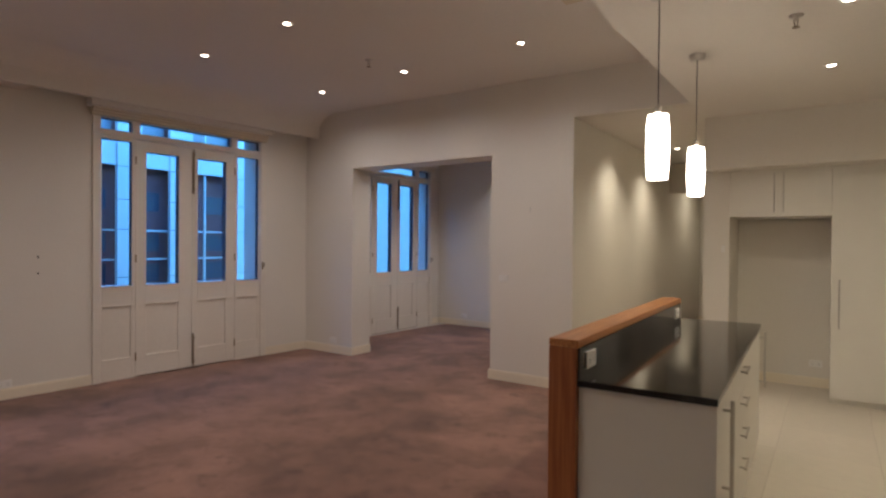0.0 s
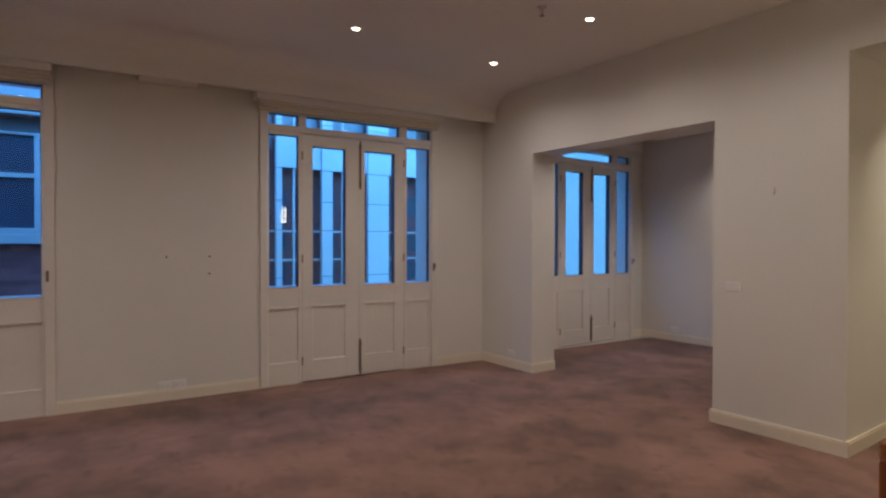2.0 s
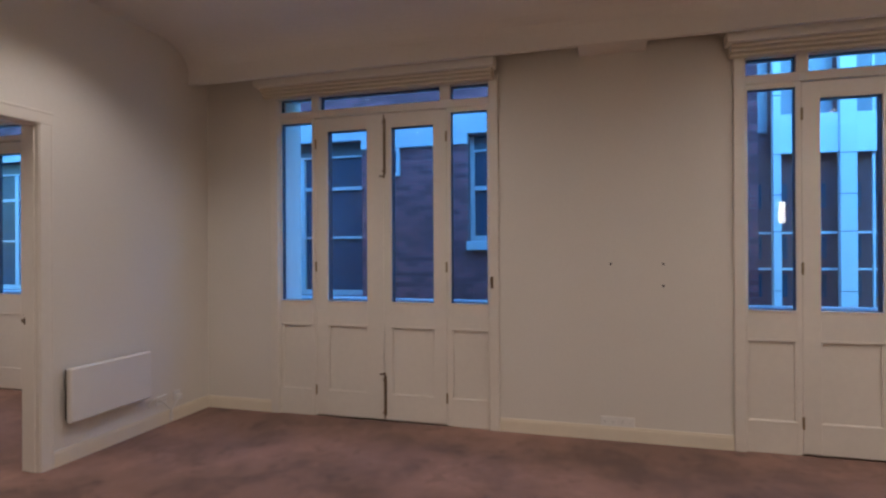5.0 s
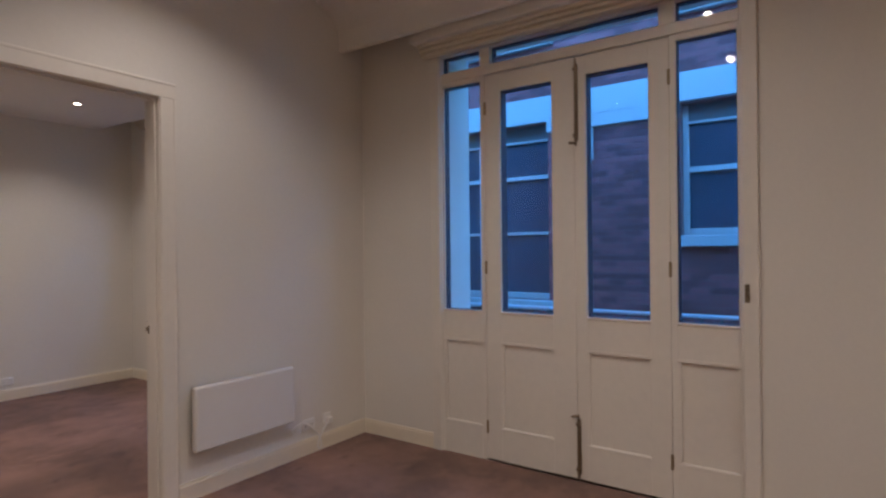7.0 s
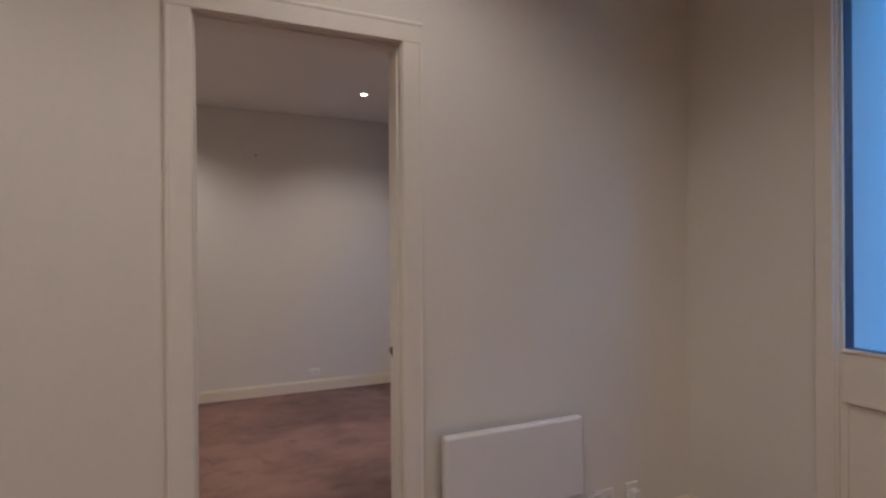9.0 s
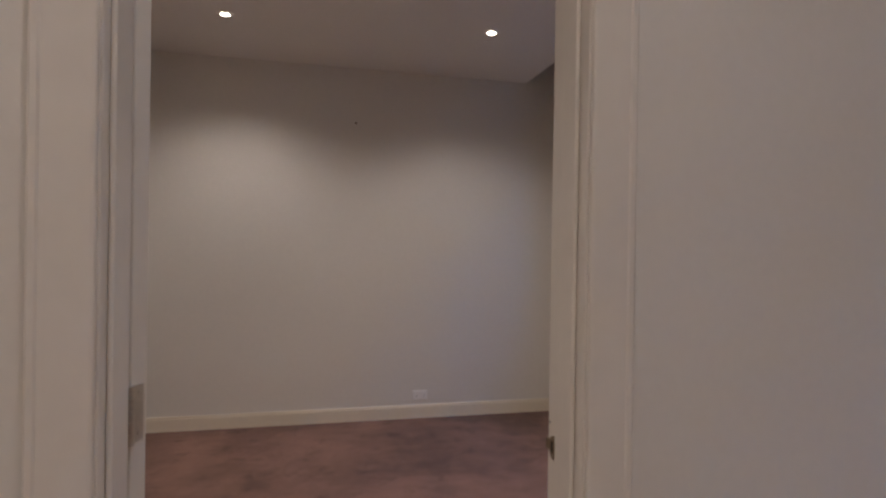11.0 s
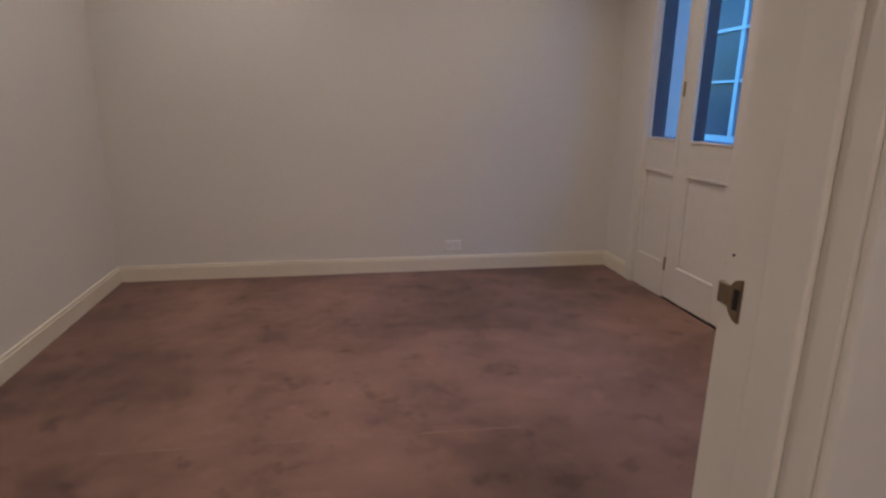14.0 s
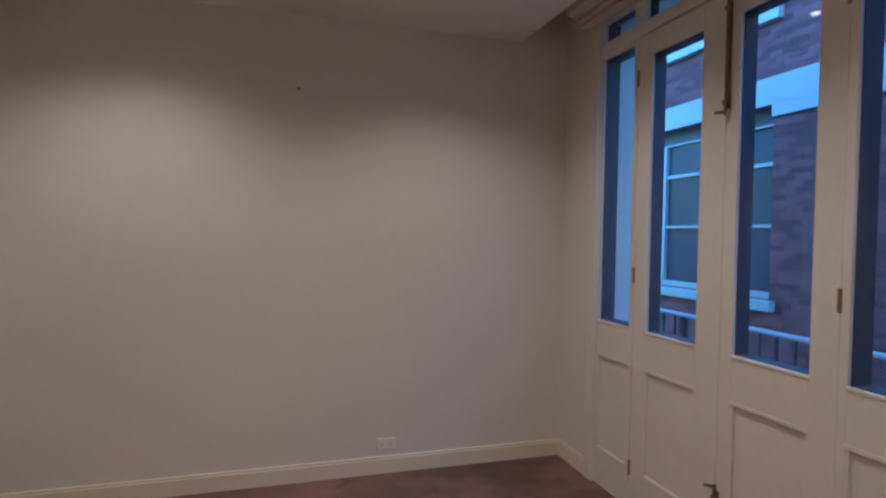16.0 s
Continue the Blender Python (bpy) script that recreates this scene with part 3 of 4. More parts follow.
for places, z, power in ((LIVING, TOP, SPOT_POWER * 0.85), (BY_DOOR, TOP, SPOT_POWER * 0.72), (KITCHEN, KIT_TOP, SPOT_POWER * 1.25), (PASSAGE, KIT_TOP, SPOT_POWER * 1.35), (PASSAGE_FILL, KIT_TOP, SPOT_POWER * 0.7), (BAY, 2.95, SPOT_POWER * 1.3), (BEDROOM, BED_TOP, SPOT_POWER * 0.74)):
    for x, y in places:
        if first:
            lamp0.matrix_basis = pose(x, y, z)
            first = False
        else:
            copy_thing(lamp0, pose(x, y, z))
        wide = places is LIVING or places is PASSAGE_FILL or places is KITCHEN
        power_here = power * (0.94 if places is LIVING and y > 4 else 1.0)
        spot_lamp((x, y), z, power_here, KITCHEN_WARM if places in (KITCHEN, PASSAGE, PASSAGE_FILL) else WARM, 162.0 if wide else 118.0 if places is PASSAGE else 136.0 if places is BEDROOM else 130.0, 1.0 if wide or places is PASSAGE else 0.72 if places is BEDROOM else 0.62)


def pendant(u, v):
    p = thing("pendant_light", K @ pose(u, v, 0), "white opal glass cylinder pendant light on a dark cord, switched on", "pendant light", "pendants over the island")
    bm = bmesh.new()
    lathe(bm, [(0.037, 1.775), (0.048, 1.777), (0.0535, 1.85), (0.0555, 1.94), (0.0535, 2.03), (0.048, 2.093), (0.02, 2.10)], 32)
    part("shade", bm, OPAL, p, "glowing opal glass shade", True)
    bm = bmesh.new()
    rod(bm, (0, 0, 2.09), (0, 0, KIT_TOP - 0.02), 0.003, 8)
    part("cord", bm, CORD, p)
    bm = bmesh.new()
    lathe(bm, [(0.012, 2.10), (0.016, 2.105), (0.016, 2.13), (0.008, 2.145)], 16)
    part("lamp_holder", bm, STEEL, p, smooth=True)
    bm = bmesh.new()
    lathe(bm, [(0.012, KIT_TOP - 0.035), (0.045, KIT_TOP - 0.03), (0.05, KIT_TOP - 0.004), (0.05, KIT_TOP)], 24)
    part("ceiling_rose", bm, STEEL, p, smooth=True)


pendant(5.23, -2.4)
pendant(5.20, -1.3)


# ---- small fittings on walls and ceilings ----
def outlet(at, label, double=True, plugs=0):
    """A wall plate: local x along the wall, -y into the room."""
    o = thing("power_outlet", at, label, "power outlet", "wall outlets")
    w = 0.058 if double else 0.036
    bm = bmesh.new()
    box(bm, (-w, -0.010, -0.036), (w, 0.0, 0.036), 0.004, 2)
    part("cover_plate", bm, PLASTIC, o)
    for i, cx in enumerate((-0.028, 0.028) if double else (0.0,)):
        bm = bmesh.new()
        for dx, dz in ((-0.007, 0.0), (0.007, 0.0), (0.0, -0.012)):
            box(bm, (cx + dx - 0.0012, -0.0108, dz - 0.004), (cx + dx + 0.0012, -0.0098, dz + 0.004))
        part("socket_slots", bm, DARK, o)
        bm = bmesh.new()
        box(bm, (cx - 0.006, -0.0135, 0.014), (cx + 0.006, -0.0098, 0.026), 0.002)
        part("switch", bm, PLASTIC, o)
    return o


def on_west(y, z):
    return pose(FACE, y, z, 0, 0, 90)


outlet(on_west(1.883, 0.138), "white double power outlet just above the skirting")
outlet(on_west(2.003, 0.138), "white data and power outlet beside its twin")
outlet(pose(-4.82, BED_END, 0.178, 0, 0, 180), "white double power outlet in the bedroom above the skirting")
outlet(K @ pose(0.58, 3.15, 0.17), "white double power outlet low on the side room wall")
outlet(K @ pose(0.55, 0.0, 0.165), "white double power outlet on the pier beside the opening")
outlet(K @ pose(5.815, 1.66, 0.245), "white power outlet in the empty fridge recess")
outlet(pose(-5.43, DOOR_WALL, 0.20, 0, 0, 180), "white power outlet beside the panel heater")
outlet(pose(-5.60, DOOR_WALL, 0.205, 0, 0, 180), "white power outlet in the corner with a plug in it", False)

sw = thing("light_switch", K @ pose(3.08, 0, 1.085), "white two-gang light switch plate on the wall", "light switch")
bm = bmesh.new()
box(bm, (-0.058, -0.010, -0.036), (0.058, 0, 0.036), 0.004, 2)
part("cover_plate", bm, PLASTIC, sw)
for cx in (-0.025, 0.025):
    bm = bmesh.new()
    box(bm, (cx - 0.007, -0.015, -0.011), (cx + 0.007, -0.0098, 0.011), 0.002)
    part("rocker", bm, PLASTIC, sw)
s2 = thing("light_switch", K @ pose(5.036, 1.0, 1.42), "small white light switch on the kitchen pier", "light switch")
bm = bmesh.new()
box(bm, (-0.018, -0.009, -0.036), (0.018, 0, 0.036), 0.004, 2)
part("cover_plate", bm, PLASTIC, s2)
bm = bmesh.new()
box(bm, (-0.006, -0.014, -0.010), (0.006, -0.0088, 0.010), 0.002)
part("rocker", bm, PLASTIC, s2)
hk = thing("wall_hook", K @ pose(3.378, 0, 1.80), "small grey picture hook on the wall", "hook")
bm = bmesh.new()
box(bm, (-0.006, -0.003, -0.02), (0.006, 0, 0.03), 0.001)
rod(bm, (0, -0.002, -0.018), (0, -0.018, -0.012), 0.003, 8)
part("hook", bm, STEEL, hk)
for y, z in ((1.901, 1.289), (2.262, 1.289), (2.262, 1.132)):
    bm = bmesh.new()
    rod(bm, (0, 0, 0), (0, -0.006, 0), 0.0085, 12)
    rod(bm, (0, -0.006, 0), (0, -0.009, 0), 0.005, 8)
    ob = new("wall_plug", mesh_of("wall_plug", bm, DARK))
    ob.matrix_basis = on_west(y, z)
    tagged(ob, "dark screw still fixed in the plaster", "screw", "screws of a removed bracket")

bm = bmesh.new()
rod(bm, (0, 0, 0), (0, -0.007, 0), 0.006, 10)
rod(bm, (0, -0.007, 0), (0, -0.010, 0), 0.009, 10)
ob = new("wall_nail", mesh_of("wall_nail", bm, BRONZE))
ob.matrix_basis = pose(-4.289, BED_END, 2.28, 0, 0, 180)
tagged(ob, "small dark nail in the bedroom wall", "nail")


def sprinkler(at):
    s = thing("sprinkler_head", at, "small chrome ceiling sprinkler head", "sprinkler", "ceiling sprinklers")
    bm = bmesh.new()
    lathe(bm, [(0.012, -0.03), (0.012, -0.01), (0.034, -0.008), (0.036, 0.0)], 20)
    part("collar", bm, STEEL, s, smooth=True)
    bm = bmesh.new()
    for k in (-1, 1):
        rod(bm, (k * 0.011, 0, -0.028), (k * 0.004, 0, -0.062), 0.0025, 6)
    lathe(bm, [(0.019, -0.066), (0.019, -0.063), (0.004, -0.061)], 16)
    part("deflector", bm, BRONZE, s)


sprinkler(pose(-3.54, 4.15, TOP))
sprinkler(K @ pose(5.77, -1.70, KIT_TOP))
dt = thing("ceiling_sensor", K @ pose(4.50, -1.73, TOP), "small beige box sensor on the ceiling", "sensor")
bm = bmesh.new()
box(bm, (-0.06, -0.05, -0.075), (0.06, 0.05, 0), 0.008, 2)
part("case", bm, FABRIC, dt)

# panel heater under the scalloped light beside the doorway
ht = thing("panel_heater", pose(-4.90, DOOR_WALL, 0.038, 0, 0, 180), "slim white wall-mounted electric panel heater", "heater")
bm = bmesh.new()
box(bm, (-0.345, -0.090, 0.235), (0.345, -0.045, 0.595), 0.014, 3)
part("front_panel", bm, HEATER, ht)
# Near-black block fills the gap to the wall and paints its shade.
bm = bmesh.new()
box(bm, (-0.325, -0.0445, 0.25), (0.325, -0.02, 0.58))
part("back_tray", bm, DARK, ht, "dark block standing for the shade behind the panel")
for x in (-0.25, 0.25):
    bm = bmesh.new()
    box(bm, (x - 0.02, -0.0195, 0.28), (x + 0.02, 0, 0.55))
    part("bracket", bm, STEEL, ht)
cb = thing("heater_cable", Matrix(), "white looped power cable with a plug on the skirting", "cable")
bm = bmesh.new()
pts = []
for i in range(40):
    a = i / 39
    pts.append(Vector((-5.60 + 0.30 * a + 0.07 * math.sin(9.0 * a), DOOR_WALL + 0.035 + 0.02 * math.sin(7 * a), 0.19 - 0.12 * math.sin(math.pi * min(1.0, a * 1.4)) + 0.03 * math.cos(9.0 * a) - 0.03 + 0.05 * a)))
for p, q in zip(pts, pts[1:]):
    rod(bm, p, q, 0.005, 6)
part("cord", bm, PLASTIC, cb)
bm = bmesh.new()
box(bm, (-5.622, DOOR_WALL + 0.011, 0.17), (-5.578, DOOR_WALL + 0.05, 0.215), 0.008, 2)
part("plug", bm, PLASTIC, cb)


# ---- kitchen ----
ISL = K @ pose(5.10, -3.08, 0, 0, 0, 2.0)     # local x across the bench, y along it
def handle_bar(parent, a, b, out, r=0.006):
    """A bar handle from a to b, standing off by the vector out."""
    a, b, out = Vector(a), Vector(b), Vector(out)
    bm = bmesh.new()
    rod(bm, a + out, b + out, r, 12)
    for f in (0.1, 0.9):
        q = a.lerp(b, f)
        rod(bm, q, q + out, r * 0.8, 8)
    return part("handle", bm, STEEL, parent, "brushed steel bar handle")


up = thing("island_upstand", ISL, "orange-brown timber upstand and end panel along the kitchen island", "partition")
bm = bmesh.new()
box(bm, (-0.12, -0.035, 0.0), (-0.002, 2.22, 1.028), 0.003)
part("panel", bm, WOOD, up)
bm = bmesh.new()
box(bm, (-0.12, -0.035, 1.0285), (0.006, 2.22, 1.062), 0.003)
part("cap", bm, WOOD_CAP, up, "lighter oiled timber cap")
wt = thing("worktop", ISL, "polished black granite worktop with a low splashback", "worktop")
bm = bmesh.new()
box(bm, (0.0005, -0.03, 0.873), (0.52, 2.32, 0.90), 0.003)
part("slab", bm, STONE, wt)
bm = bmesh.new()
box(bm, (-0.001, -0.02, 0.9005), (0.011, 2.20, 1.028))
part("splashback", bm, STONE, wt)
for b, lab in ((0.10, "grey double power outlet on the island splashback"), (2.02, "grey power outlet at the far end of the splashback")):
    outlet(ISL @ pose(0.011, b, 0.968, 0, 0, 90), lab)


def island_unit(b0, b1, kind, label):
    u = thing("island_cabinet", ISL, label, "cabinet", "island cabinets")
    bm = bmesh.new()
    box(bm, (0.005, b0 + 0.001, 0.10), (0.495, b1 - 0.001, 0.872))
    box(bm, (0.005, b0 + 0.001, 0.0), (0.44, b1 - 0.001, 0.0995))
    part("body", bm, LAMINATE, u)
    if kind == "door":
        bm = bmesh.new()
        box(bm, (0.4955, b0 + 0.003, 0.105), (0.514, b1 - 0.003, 0.868), 0.0015)
        d = part("door", bm, LAMINATE, u)
        hb = b0 + 0.17 if b0 < 1 else b1 - 0.05
        handle_bar(d, (0.514, hb, 0.47), (0.514, hb, 0.85), (0.034, 0, 0), 0.008)
    else:
        z = 0.105
        for h in (0.286, 0.154, 0.154, 0.154):
            bm = bmesh.new()
            box(bm, (0.4955, b0 + 0.003, z), (0.514, b1 - 0.003, z + h), 0.0015)
            d = part("drawer", bm, LAMINATE, u)
            handle_bar(d, (0.514, (b0 + b1) / 2 - 0.09, z + h - 0.04), (0.514, (b0 + b1) / 2 + 0.09, z + h - 0.04), (0.028, 0, 0))
            z += h + 0.004
    return u


near = island_unit(0.015, 0.55, "door", "white laminate island cabinet with a long steel handle")
bm = bmesh.new()
box(bm, (0.0, -0.004, 0.0), (0.515, 0.014, 0.8725), 0.001)
part("end_panel", bm, LAMINATE, near)
island_unit(0.55, 1.40, "drawers", "white laminate drawer cabinet with small steel handles")
island_unit(1.40, 2.31, "door", "white laminate island cabinet at the far end")


def tall_unit(u0, u1, hand, label):
    c = thing("tall_cabinet", K, label, "cabinet", "tall kitchen cupboards")
    bm = bmesh.new()
    box(bm, (u0 + 0.001, 1.022, 0.052), (u1 - 0.001, 1.655, 2.215))
    part("body", bm, LAMINATE, c)
    bm = bmesh.new()
    box(bm, (u0 + 0.003, 1.0, 0.055), (u1 - 0.003, 1.0215, 2.211), 0.0015)
    d = part("door", bm, LAMINATE, c)
    handle_bar(d, (hand, 1.0, 0.70), (hand, 1.0, 1.15), (0, -0.03, 0))
    bm = bmesh.new()
    box(bm, (u0 + 0.002, 1.03, 0.0), (u1 - 0.002, 1.05, 0.0515))
    part("plinth", bm, LAMINATE, c, "recessed plinth")


tall_unit(5.935, 6.62, 6.0, "full-height white laminate cupboard with a steel handle")
tall_unit(6.62, 7.28, 7.20, "full-height white laminate cupboard beside its twin")
oc = thing("overhead_cabinet", K, "white laminate cupboard with two doors above the fridge recess", "cabinet")
bm = bmesh.new()
box(bm, (5.0905, 1.022, 1.735), (5.934, 1.60, 2.215))
part("body", bm, LAMINATE, oc)
for u0, u1, hu in ((5.0925, 5.52, 5.475), (5.523, 5.933, 5.553)):
    bm = bmesh.new()
    box(bm, (u0, 1.0, 1.737), (u1, 1.0215, 2.211), 0.0015)
    d = part("door", bm, LAMINATE, oc)
    handle_bar(d, (hu, 1.0, 1.775), (hu, 1.0, 2.15), (0, -0.03, 0))

# ---- kitchen floor: large cream tiles ----
tiles = new("floor_kitchen")
tiles.matrix_basis = K
tagged(tiles, "large cream ceramic floor tiles with fine joints", "tiled floor", kind="structure")
tile_mesh = {}
def tile(u0, u1, v0, v1):
    key = (round(u1 - u0, 3), round(v1 - v0, 3))
    if key not in tile_mesh:
        bm = bmesh.new()
        box(bm, (0.0008, 0.0008, -0.012), (key[0] - 0.0008, key[1] - 0.0008, 0.004), 0.001)
        tile_mesh[key] = mesh_of("tile", bm, TILE)
    ob = new("tile", tile_mesh[key])
    ob.parent = tiles
    ob.location = (u0, v0, 0.0)
for i in range(5):
    for j in range(18):
        tile(5.03 + 0.6 * i, 5.03 + 0.6 * (i + 1), 1.78 - 0.6 * (j + 1), 1.78 - 0.6 * j)


# ---- outside: a brick building across the lane, a white one beyond it ----
L = pose(-10.75, 0, 0)      # local x: out of its wall towards the lane, y along it
ground = solid("ground", [((-400, -400, -4.6), (400, 400, -4.5))], ASPHALT, label="dark asphalt of the lane far below", category="ground")
WINDOWS = [(-11.60, -7.88, 0.60, 3.30), (-5.88, -2.19, 0.60, 3.30), (-0.30, 1.50, 1.54, 3.28)]   # openings: y0, y1, z0, z1
BRICK_END = 3.98
BAND = (3.135, 3.302, 3.685)     # the pale band: underside between and over the windows, top
UPPER = (4.45, 4.70)     # sills of the storey above


def lane_window(y0, y1, z0, z1, rails):
    w = thing("sash_window", L, "white painted timber sash window of the brick building, unlit", "window", "sash windows across the lane")
    bm = bmesh.new()
    f = 0.07
    box(bm, (-0.26, y0, z0), (-0.16, y0 + f, z1), 0.004)
    box(bm, (-0.26, y1 - f, z0), (-0.16, y1, z1), 0.004)
    box(bm, (-0.26, y0 + f, z1 - HEAD), (-0.16, y1 - f, z1 - HEAD + 0.035), 0.004)
    box(bm, (-0.26, y0 + f, z0), (-0.16, y1 - f, z0 + 0.09), 0.004)
    n = max(2, round((y1 - y0) / 1.2))
    step = (y1 - y0 - 2 * f) / n
    for i in range(1, n):
        y = y0 + f + step * i
        box(bm, (-0.26, y - 0.05, z0 + 0.09), (-0.15, y + 0.05, z1 - HEAD), 0.004)
    for z, h in rails:
        box(bm, (-0.25, y0 + f, z - h), (-0.16, y1 - f, z + h), 0.004)
    part("window_frame", bm, OUTPAINT, w)
    for i in range(n):
        edges = [z0 + 0.09] + [e for z, h in rails for e in (z - h, z + h)] + [z1 - HEAD]
        for a, b in zip(edges[::2], edges[1::2]):
            bm = bmesh.new()
            box(bm, (-0.225, y0 + f + step * i, a), (-0.215, y0 + f + step * (i + 1), b))
            part("pane", bm, DIMGLASS, w)
    bm = bmesh.new()
    box(bm, (-0.24, y0 + f, z1 - HEAD + 0.035), (-0.17, y1 - f, z1))
    part("head_panel", bm, HEADGREY, w, "dark grey panel under the lintel")
    bm = bmesh.new()
    e = 0.10 if z0 < 1 else 0.01
    box(bm, (-0.16, y0 - e, z0 - 0.15), (0.10, y1 + e, z0 - 0.004), 0.01)
    part("window_sill", bm, OUTPAINT, w)
    return w


HEAD = 0.25     # depth of the panel over the sashes
RAILS = [((1.635, 0.022), (2.515, 0.03)), ((1.625, 0.022), (2.50, 0.03)), ((2.42, 0.035),)]
for win, rails in zip(WINDOWS, RAILS):
    lane_window(*win, rails)
# backing masonry with the openings left free
bm = bmesh.new()
y, base, topz = -18.0, -4.5, 6.6
for y0, y1, z0, z1 in WINDOWS:
    box(bm, (-0.40, y, base), (-0.005, y0, topz))
    box(bm, (-0.40, y0, base), (-0.005, y1, z0))
    box(bm, (-0.40, y0, z1), (-0.005, y1, topz))
    box(bm, (-0.40, y0, z0), (-0.30, y1, z1))
    y = y1
box(bm, (-0.40, y, base), (-0.005, BRICK_END, topz))
box(bm, (-2.7, BRICK_END - 0.4, base), (-0.40, BRICK_END, topz))
house = thing("brick_building", L, "red brick building across the lane with pale bands", "building", kind="structure")
part("wall", bm, MORTAR, house)
bm = bmesh.new()
box(bm, (-0.011, -18.0, BAND[1]), (0.05, 3.0, BAND[2]), 0.004)
for y0, y1 in zip([-18.0] + [w[1] for w in WINDOWS], [w[0] for w in WINDOWS] + [3.0]):
    box(bm, (-0.011, y0, BAND[0]), (0.05, y1, BAND[1] + 0.01))
part("cornice", bm, OUTPAINT, house, "pale painted cornice band")
for y0, y1, z0, z1 in WINDOWS:
    bm = bmesh.new()
    box(bm, (-0.011, y0 - 0.10, UPPER[0]), (0.10, y1 + 0.10, UPPER[1]), 0.01)
    part("window_sill", bm, OUTPAINT, house, "pale stone sill of an upper window")
sm = thing("small_window", L, "small white framed window high in the brick wall", "window")
bm = bmesh.new()
for a, b in (((0.004, -1.98, 2.655), (0.05, -1.48, 2.715)), ((0.004, -1.98, 3.07), (0.05, -1.48, 3.13)), ((0.004, -1.98, 2.715), (0.05, -1.92, 3.07)), ((0.004, -1.54, 2.715), (0.05, -1.48, 3.07))):
    box(bm, a, b, 0.004)
part("window_frame", bm, OUTPAINT, sm)
bm = bmesh.new()
box(bm, (0.004, -1.92, 2.715), (0.02, -1.54, 3.07))
part("pane", bm, DIMGLASS, sm)

# Unseen storeys added to limit sky light and reflections in the lane.
solid("facade_own", [((OUT - 0.02, -12.0, 3.341), (3.2, 14.0, 5.6)), ((OUT + 0.02, -12.0, -4.5), (3.2, 14.0, -0.36)), ((OUT, -12.0, -0.36), (3.2, BED_END - 0.151, 3.34))], RENDER, label="unseen pale rendered storeys added to block sky light from the lane", category="building")

# iron railing outside the French windows
rl = thing("balcony_railing", Matrix(), "dark iron balcony railing with a pale top rail", "railing")
bm = bmesh.new()
box(bm, (-7.03, -7.5, 0.892), (-6.97, 9.0, 0.914), 0.006)
part("top_rail", bm, RAILTOP, rl)
bm = bmesh.new()
box(bm, (-7.015, -7.5, 0.06), (-6.985, 9.0, 0.09))
part("bottom_rail", bm, RAILPAINT, rl)
bm = bmesh.new()
rod(bm, (-7.0, 0, 0.09), (-7.0, 0, 0.892), 0.009, 8)
bal = mesh_of("baluster", bm, RAILPAINT)
for i in range(130):
    ob = new("baluster", bal)
    ob.parent = rl
    ob.location = (0, -7.44 + 0.126 * i, 0)
for i in range(8):
    bm = bmesh.new()
    box(bm, (-7.02, -7.4 + 2.3 * i, -0.02), (-6.98, -7.36 + 2.3 * i, 0.892))
    part("post", bm, RAILPAINT, rl)
solid("balcony_slab", [((-7.1, -7.6, -0.35), (OUT - 0.001, 9.1, -0.02))], RENDER, label="pale rendered balcony slab outside", category="balcony")

# white framed building
WB = pose(-14.0, 0, 0, 0, 0, 4.5)
wb = thing("office_building", WB, "white clad building with dark recessed windows between columns", "building", kind="structure")
COLS = [(2.0, 2.3), (5.08, 5.23), (6.27, 6.57), (7.60, 8.24), (9.57, 10.2)]
for y0, y1 in COLS:
    bm = bmesh.new()
    box(bm, (0.0, y0, -4.5), (0.12, y1, 11.0), 0.01)
    col = part("column", bm, WHITEWALL, wb)
    bm = bmesh.new()
    for z in (0.55, 1.72, 2.45, 3.25, 4.42):
        box(bm, (0.1205, y0 + 0.002, z - 0.008), (0.1225, y1 - 0.002, z + 0.008))
    part("joint", bm, DIMGLASS, col, "dark horizontal panel joints")
for z0, z1 in ((3.27, 4.05), (6.9, 7.9), (-0.6, 0.15)):
    bm = bmesh.new()
    box(bm, (0.0, 5.1, z0), (0.06, 11.6, z1), 0.008)
    part("spandrel", bm, WHITEWALL, wb)
bm = bmesh.new()
box(bm, (-3.0, 2.0, -4.5), (-0.25, 26.0, 11.0))
part("wall", bm, DARKBRICK, wb, "dark red recessed facade")
bm = bmesh.new()
box(bm, (0.0, 11.6, -4.5), (0.12, 26.0, 11.0), 0.01)
part("side_wing", bm, WINGWALL, wb, "plain grey rendered wing")
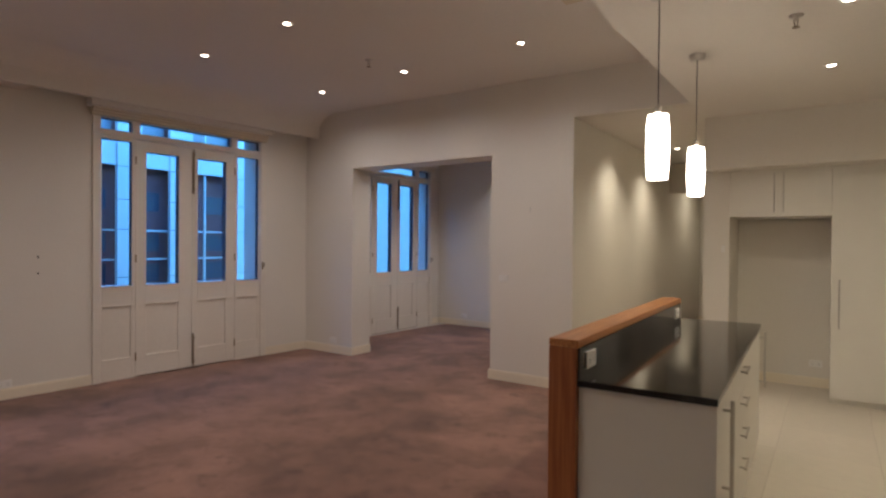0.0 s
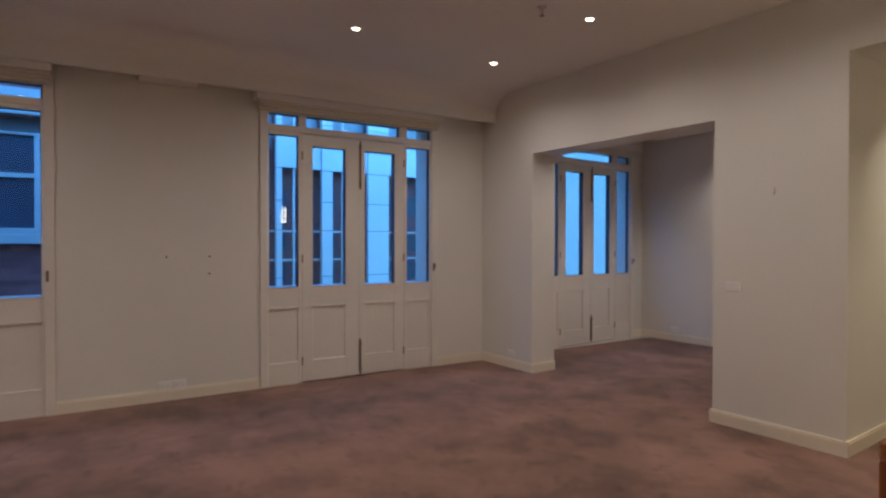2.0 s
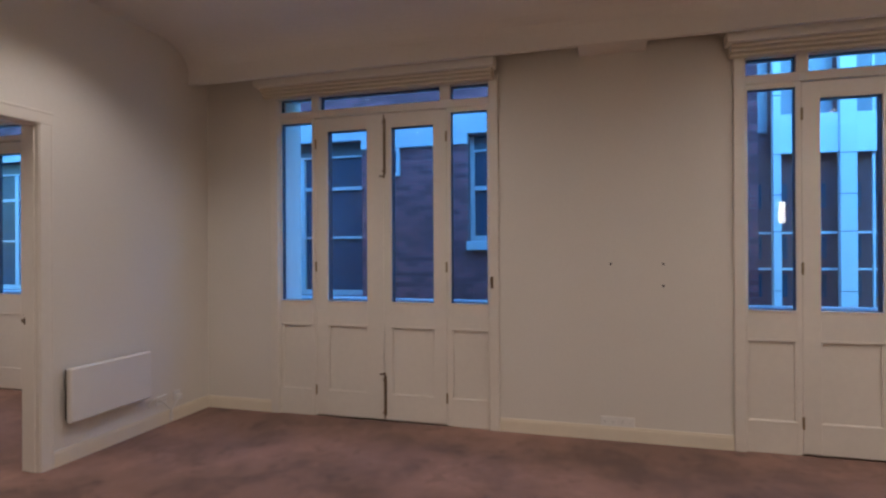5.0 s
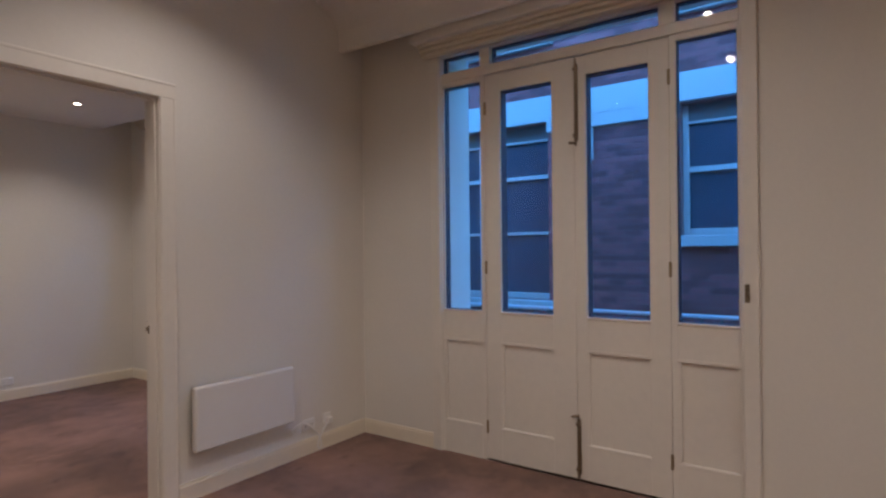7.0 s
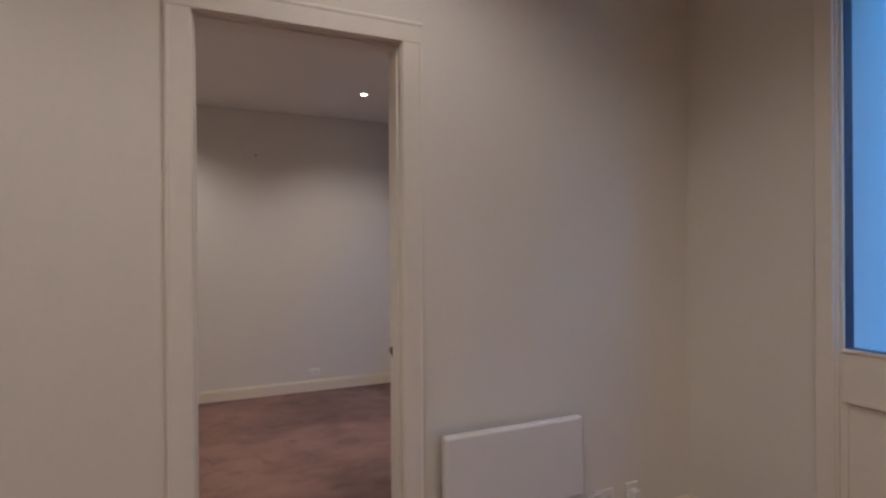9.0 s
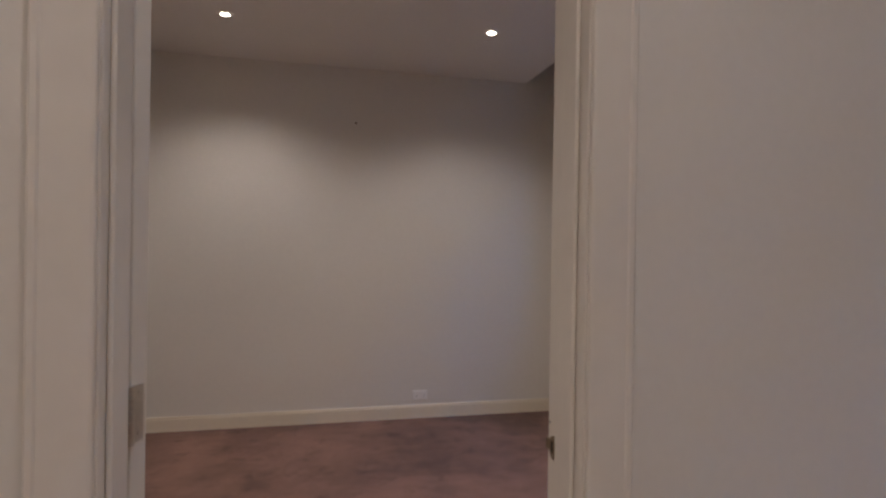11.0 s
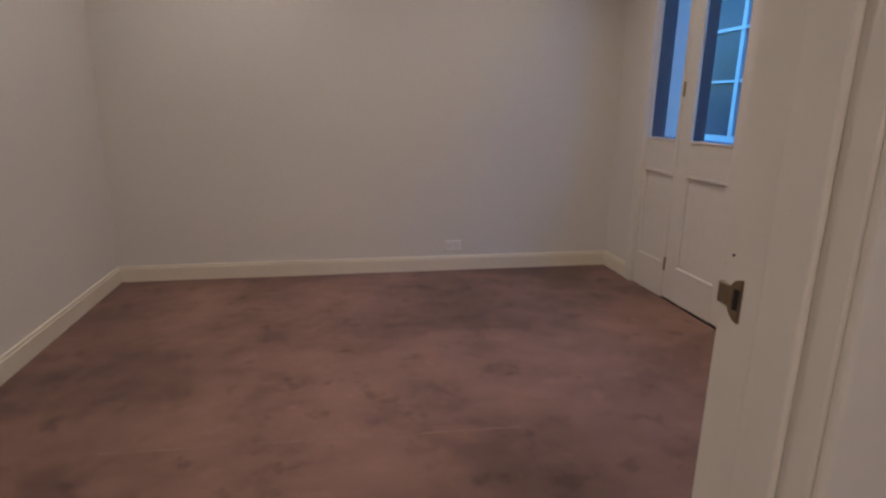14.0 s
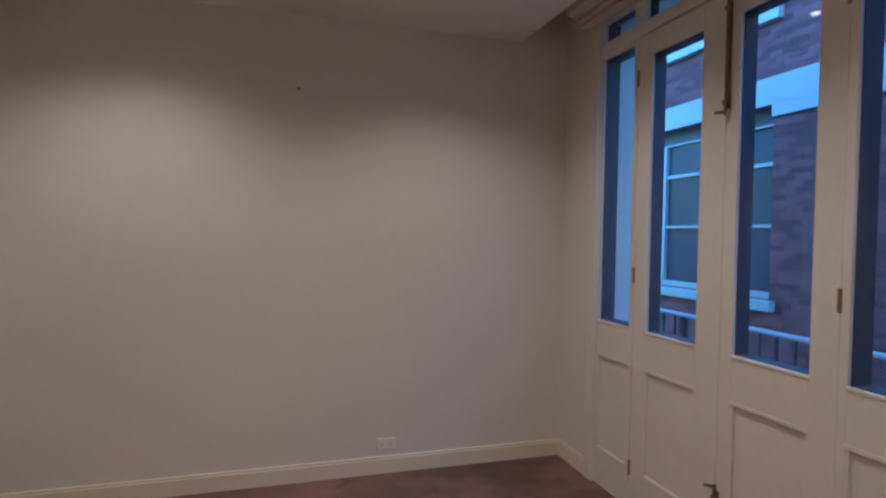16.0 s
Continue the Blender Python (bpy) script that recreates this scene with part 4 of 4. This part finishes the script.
for (a0, a1), (b0, b1) in zip(COLS, COLS[1:]):
    bm = bmesh.new()
    box(bm, (-0.20, a1, 3.75 if a0 < 4 else 4.05), (-0.19, b0, 6.9))
    part("upper_pane", bm, SKYPANE, wb, "upper window coloured pale for the sky it reflects")
    for z0, z1 in ((0.15, 3.27), (4.05, 6.9)):
        bm = bmesh.new()
        mid = a1 + (b0 - a1) * 0.33
        box(bm, (-0.05, a1, z0 + 1.53), (0.0, b0, z0 + 1.57))
        box(bm, (-0.05, a1, z0 + 0.81), (0.0, b0, z0 + 0.85))
        box(bm, (-0.05, mid - 0.02, z0), (-0.001, mid + 0.02, z1))
        part("glazing_bar", bm, WHITEWALL, wb)
        for y0, y1 in ((a1, mid - 0.02), (mid + 0.02, b0)):
            bm = bmesh.new()
            for h0, h1 in ((0.25, 0.72), (1.02, 1.48), (2.05, 2.55)):
                box(bm, (-0.249, y0 + 0.10, z0 + h0), (-0.235, y1 - 0.10, z0 + h1))
            part("window", bm, DIMGLASS, wb)

# ---- bricks last: those nearest the windows are pieces, the rest one joined skin ----
BW, BH, JOINT = 0.230, 0.076, 0.010
BLOCKS = WINDOWS + [(-20.0, 3.0, BAND[0], BAND[2])] + [(y0 - 0.10, y1 + 0.10) + UPPER for y0, y1, z0, z1 in WINDOWS]
def free_spans(y0, y1, z0, z1):
    """What is left of a brick between the openings and bands, cut at their edges."""
    spans = [(y0, min(y1, BRICK_END))]
    for a, b, c, d in BLOCKS:
        if z1 > c + 0.02 and z0 < d - 0.02:
            spans = [q for p in spans for q in ((p[0], min(p[1], a)), (max(p[0], b), p[1]))]
    return [p for p in spans if p[1] - p[0] > 0.02]
bm = bmesh.new()
box(bm, (-0.012, 0, 0), (0.0, BW, BH), 0.003)
brick_mesh = mesh_of("brick", bm, BRICK)
verts, faces, count = [], [], 0
for row in range(84):
    z = -0.6 + row * (BH + JOINT)
    for col in range(74):
        y = -13.4 + col * (BW + JOINT) + (0.12 if row % 2 else 0.0)
        jog = 0.003 * math.sin(12.9898 * row + 78.233 * col)
        for ya, yb in free_spans(y, y + BW, z, z + BH):
            if -2.2 < y < -0.35 and 0.7 < z < 3.14 and count < 300 and yb - ya > BW - 0.001:
                ob = new("brick", brick_mesh)
                ob.parent = house
                ob.location = (jog, y, z)
                count += 1
            else:
                k = len(verts)
                verts += [(x + jog, yy, zz) for x in (-0.014, 0.0) for yy in (ya, yb) for zz in (z, z + BH)]
                faces += [tuple(k + i for i in f) for f in ((0, 1, 3, 2), (4, 6, 7, 5), (0, 4, 5, 1), (2, 3, 7, 6), (0, 2, 6, 4), (1, 5, 7, 3))]
me = bpy.data.meshes.new("brick_skin")
me.from_pydata(verts, [], faces)
me.materials.append(BRICK_JOINED)
ob = new("brick_skin", me)
ob.parent = house
ob["kind"] = "stuff"
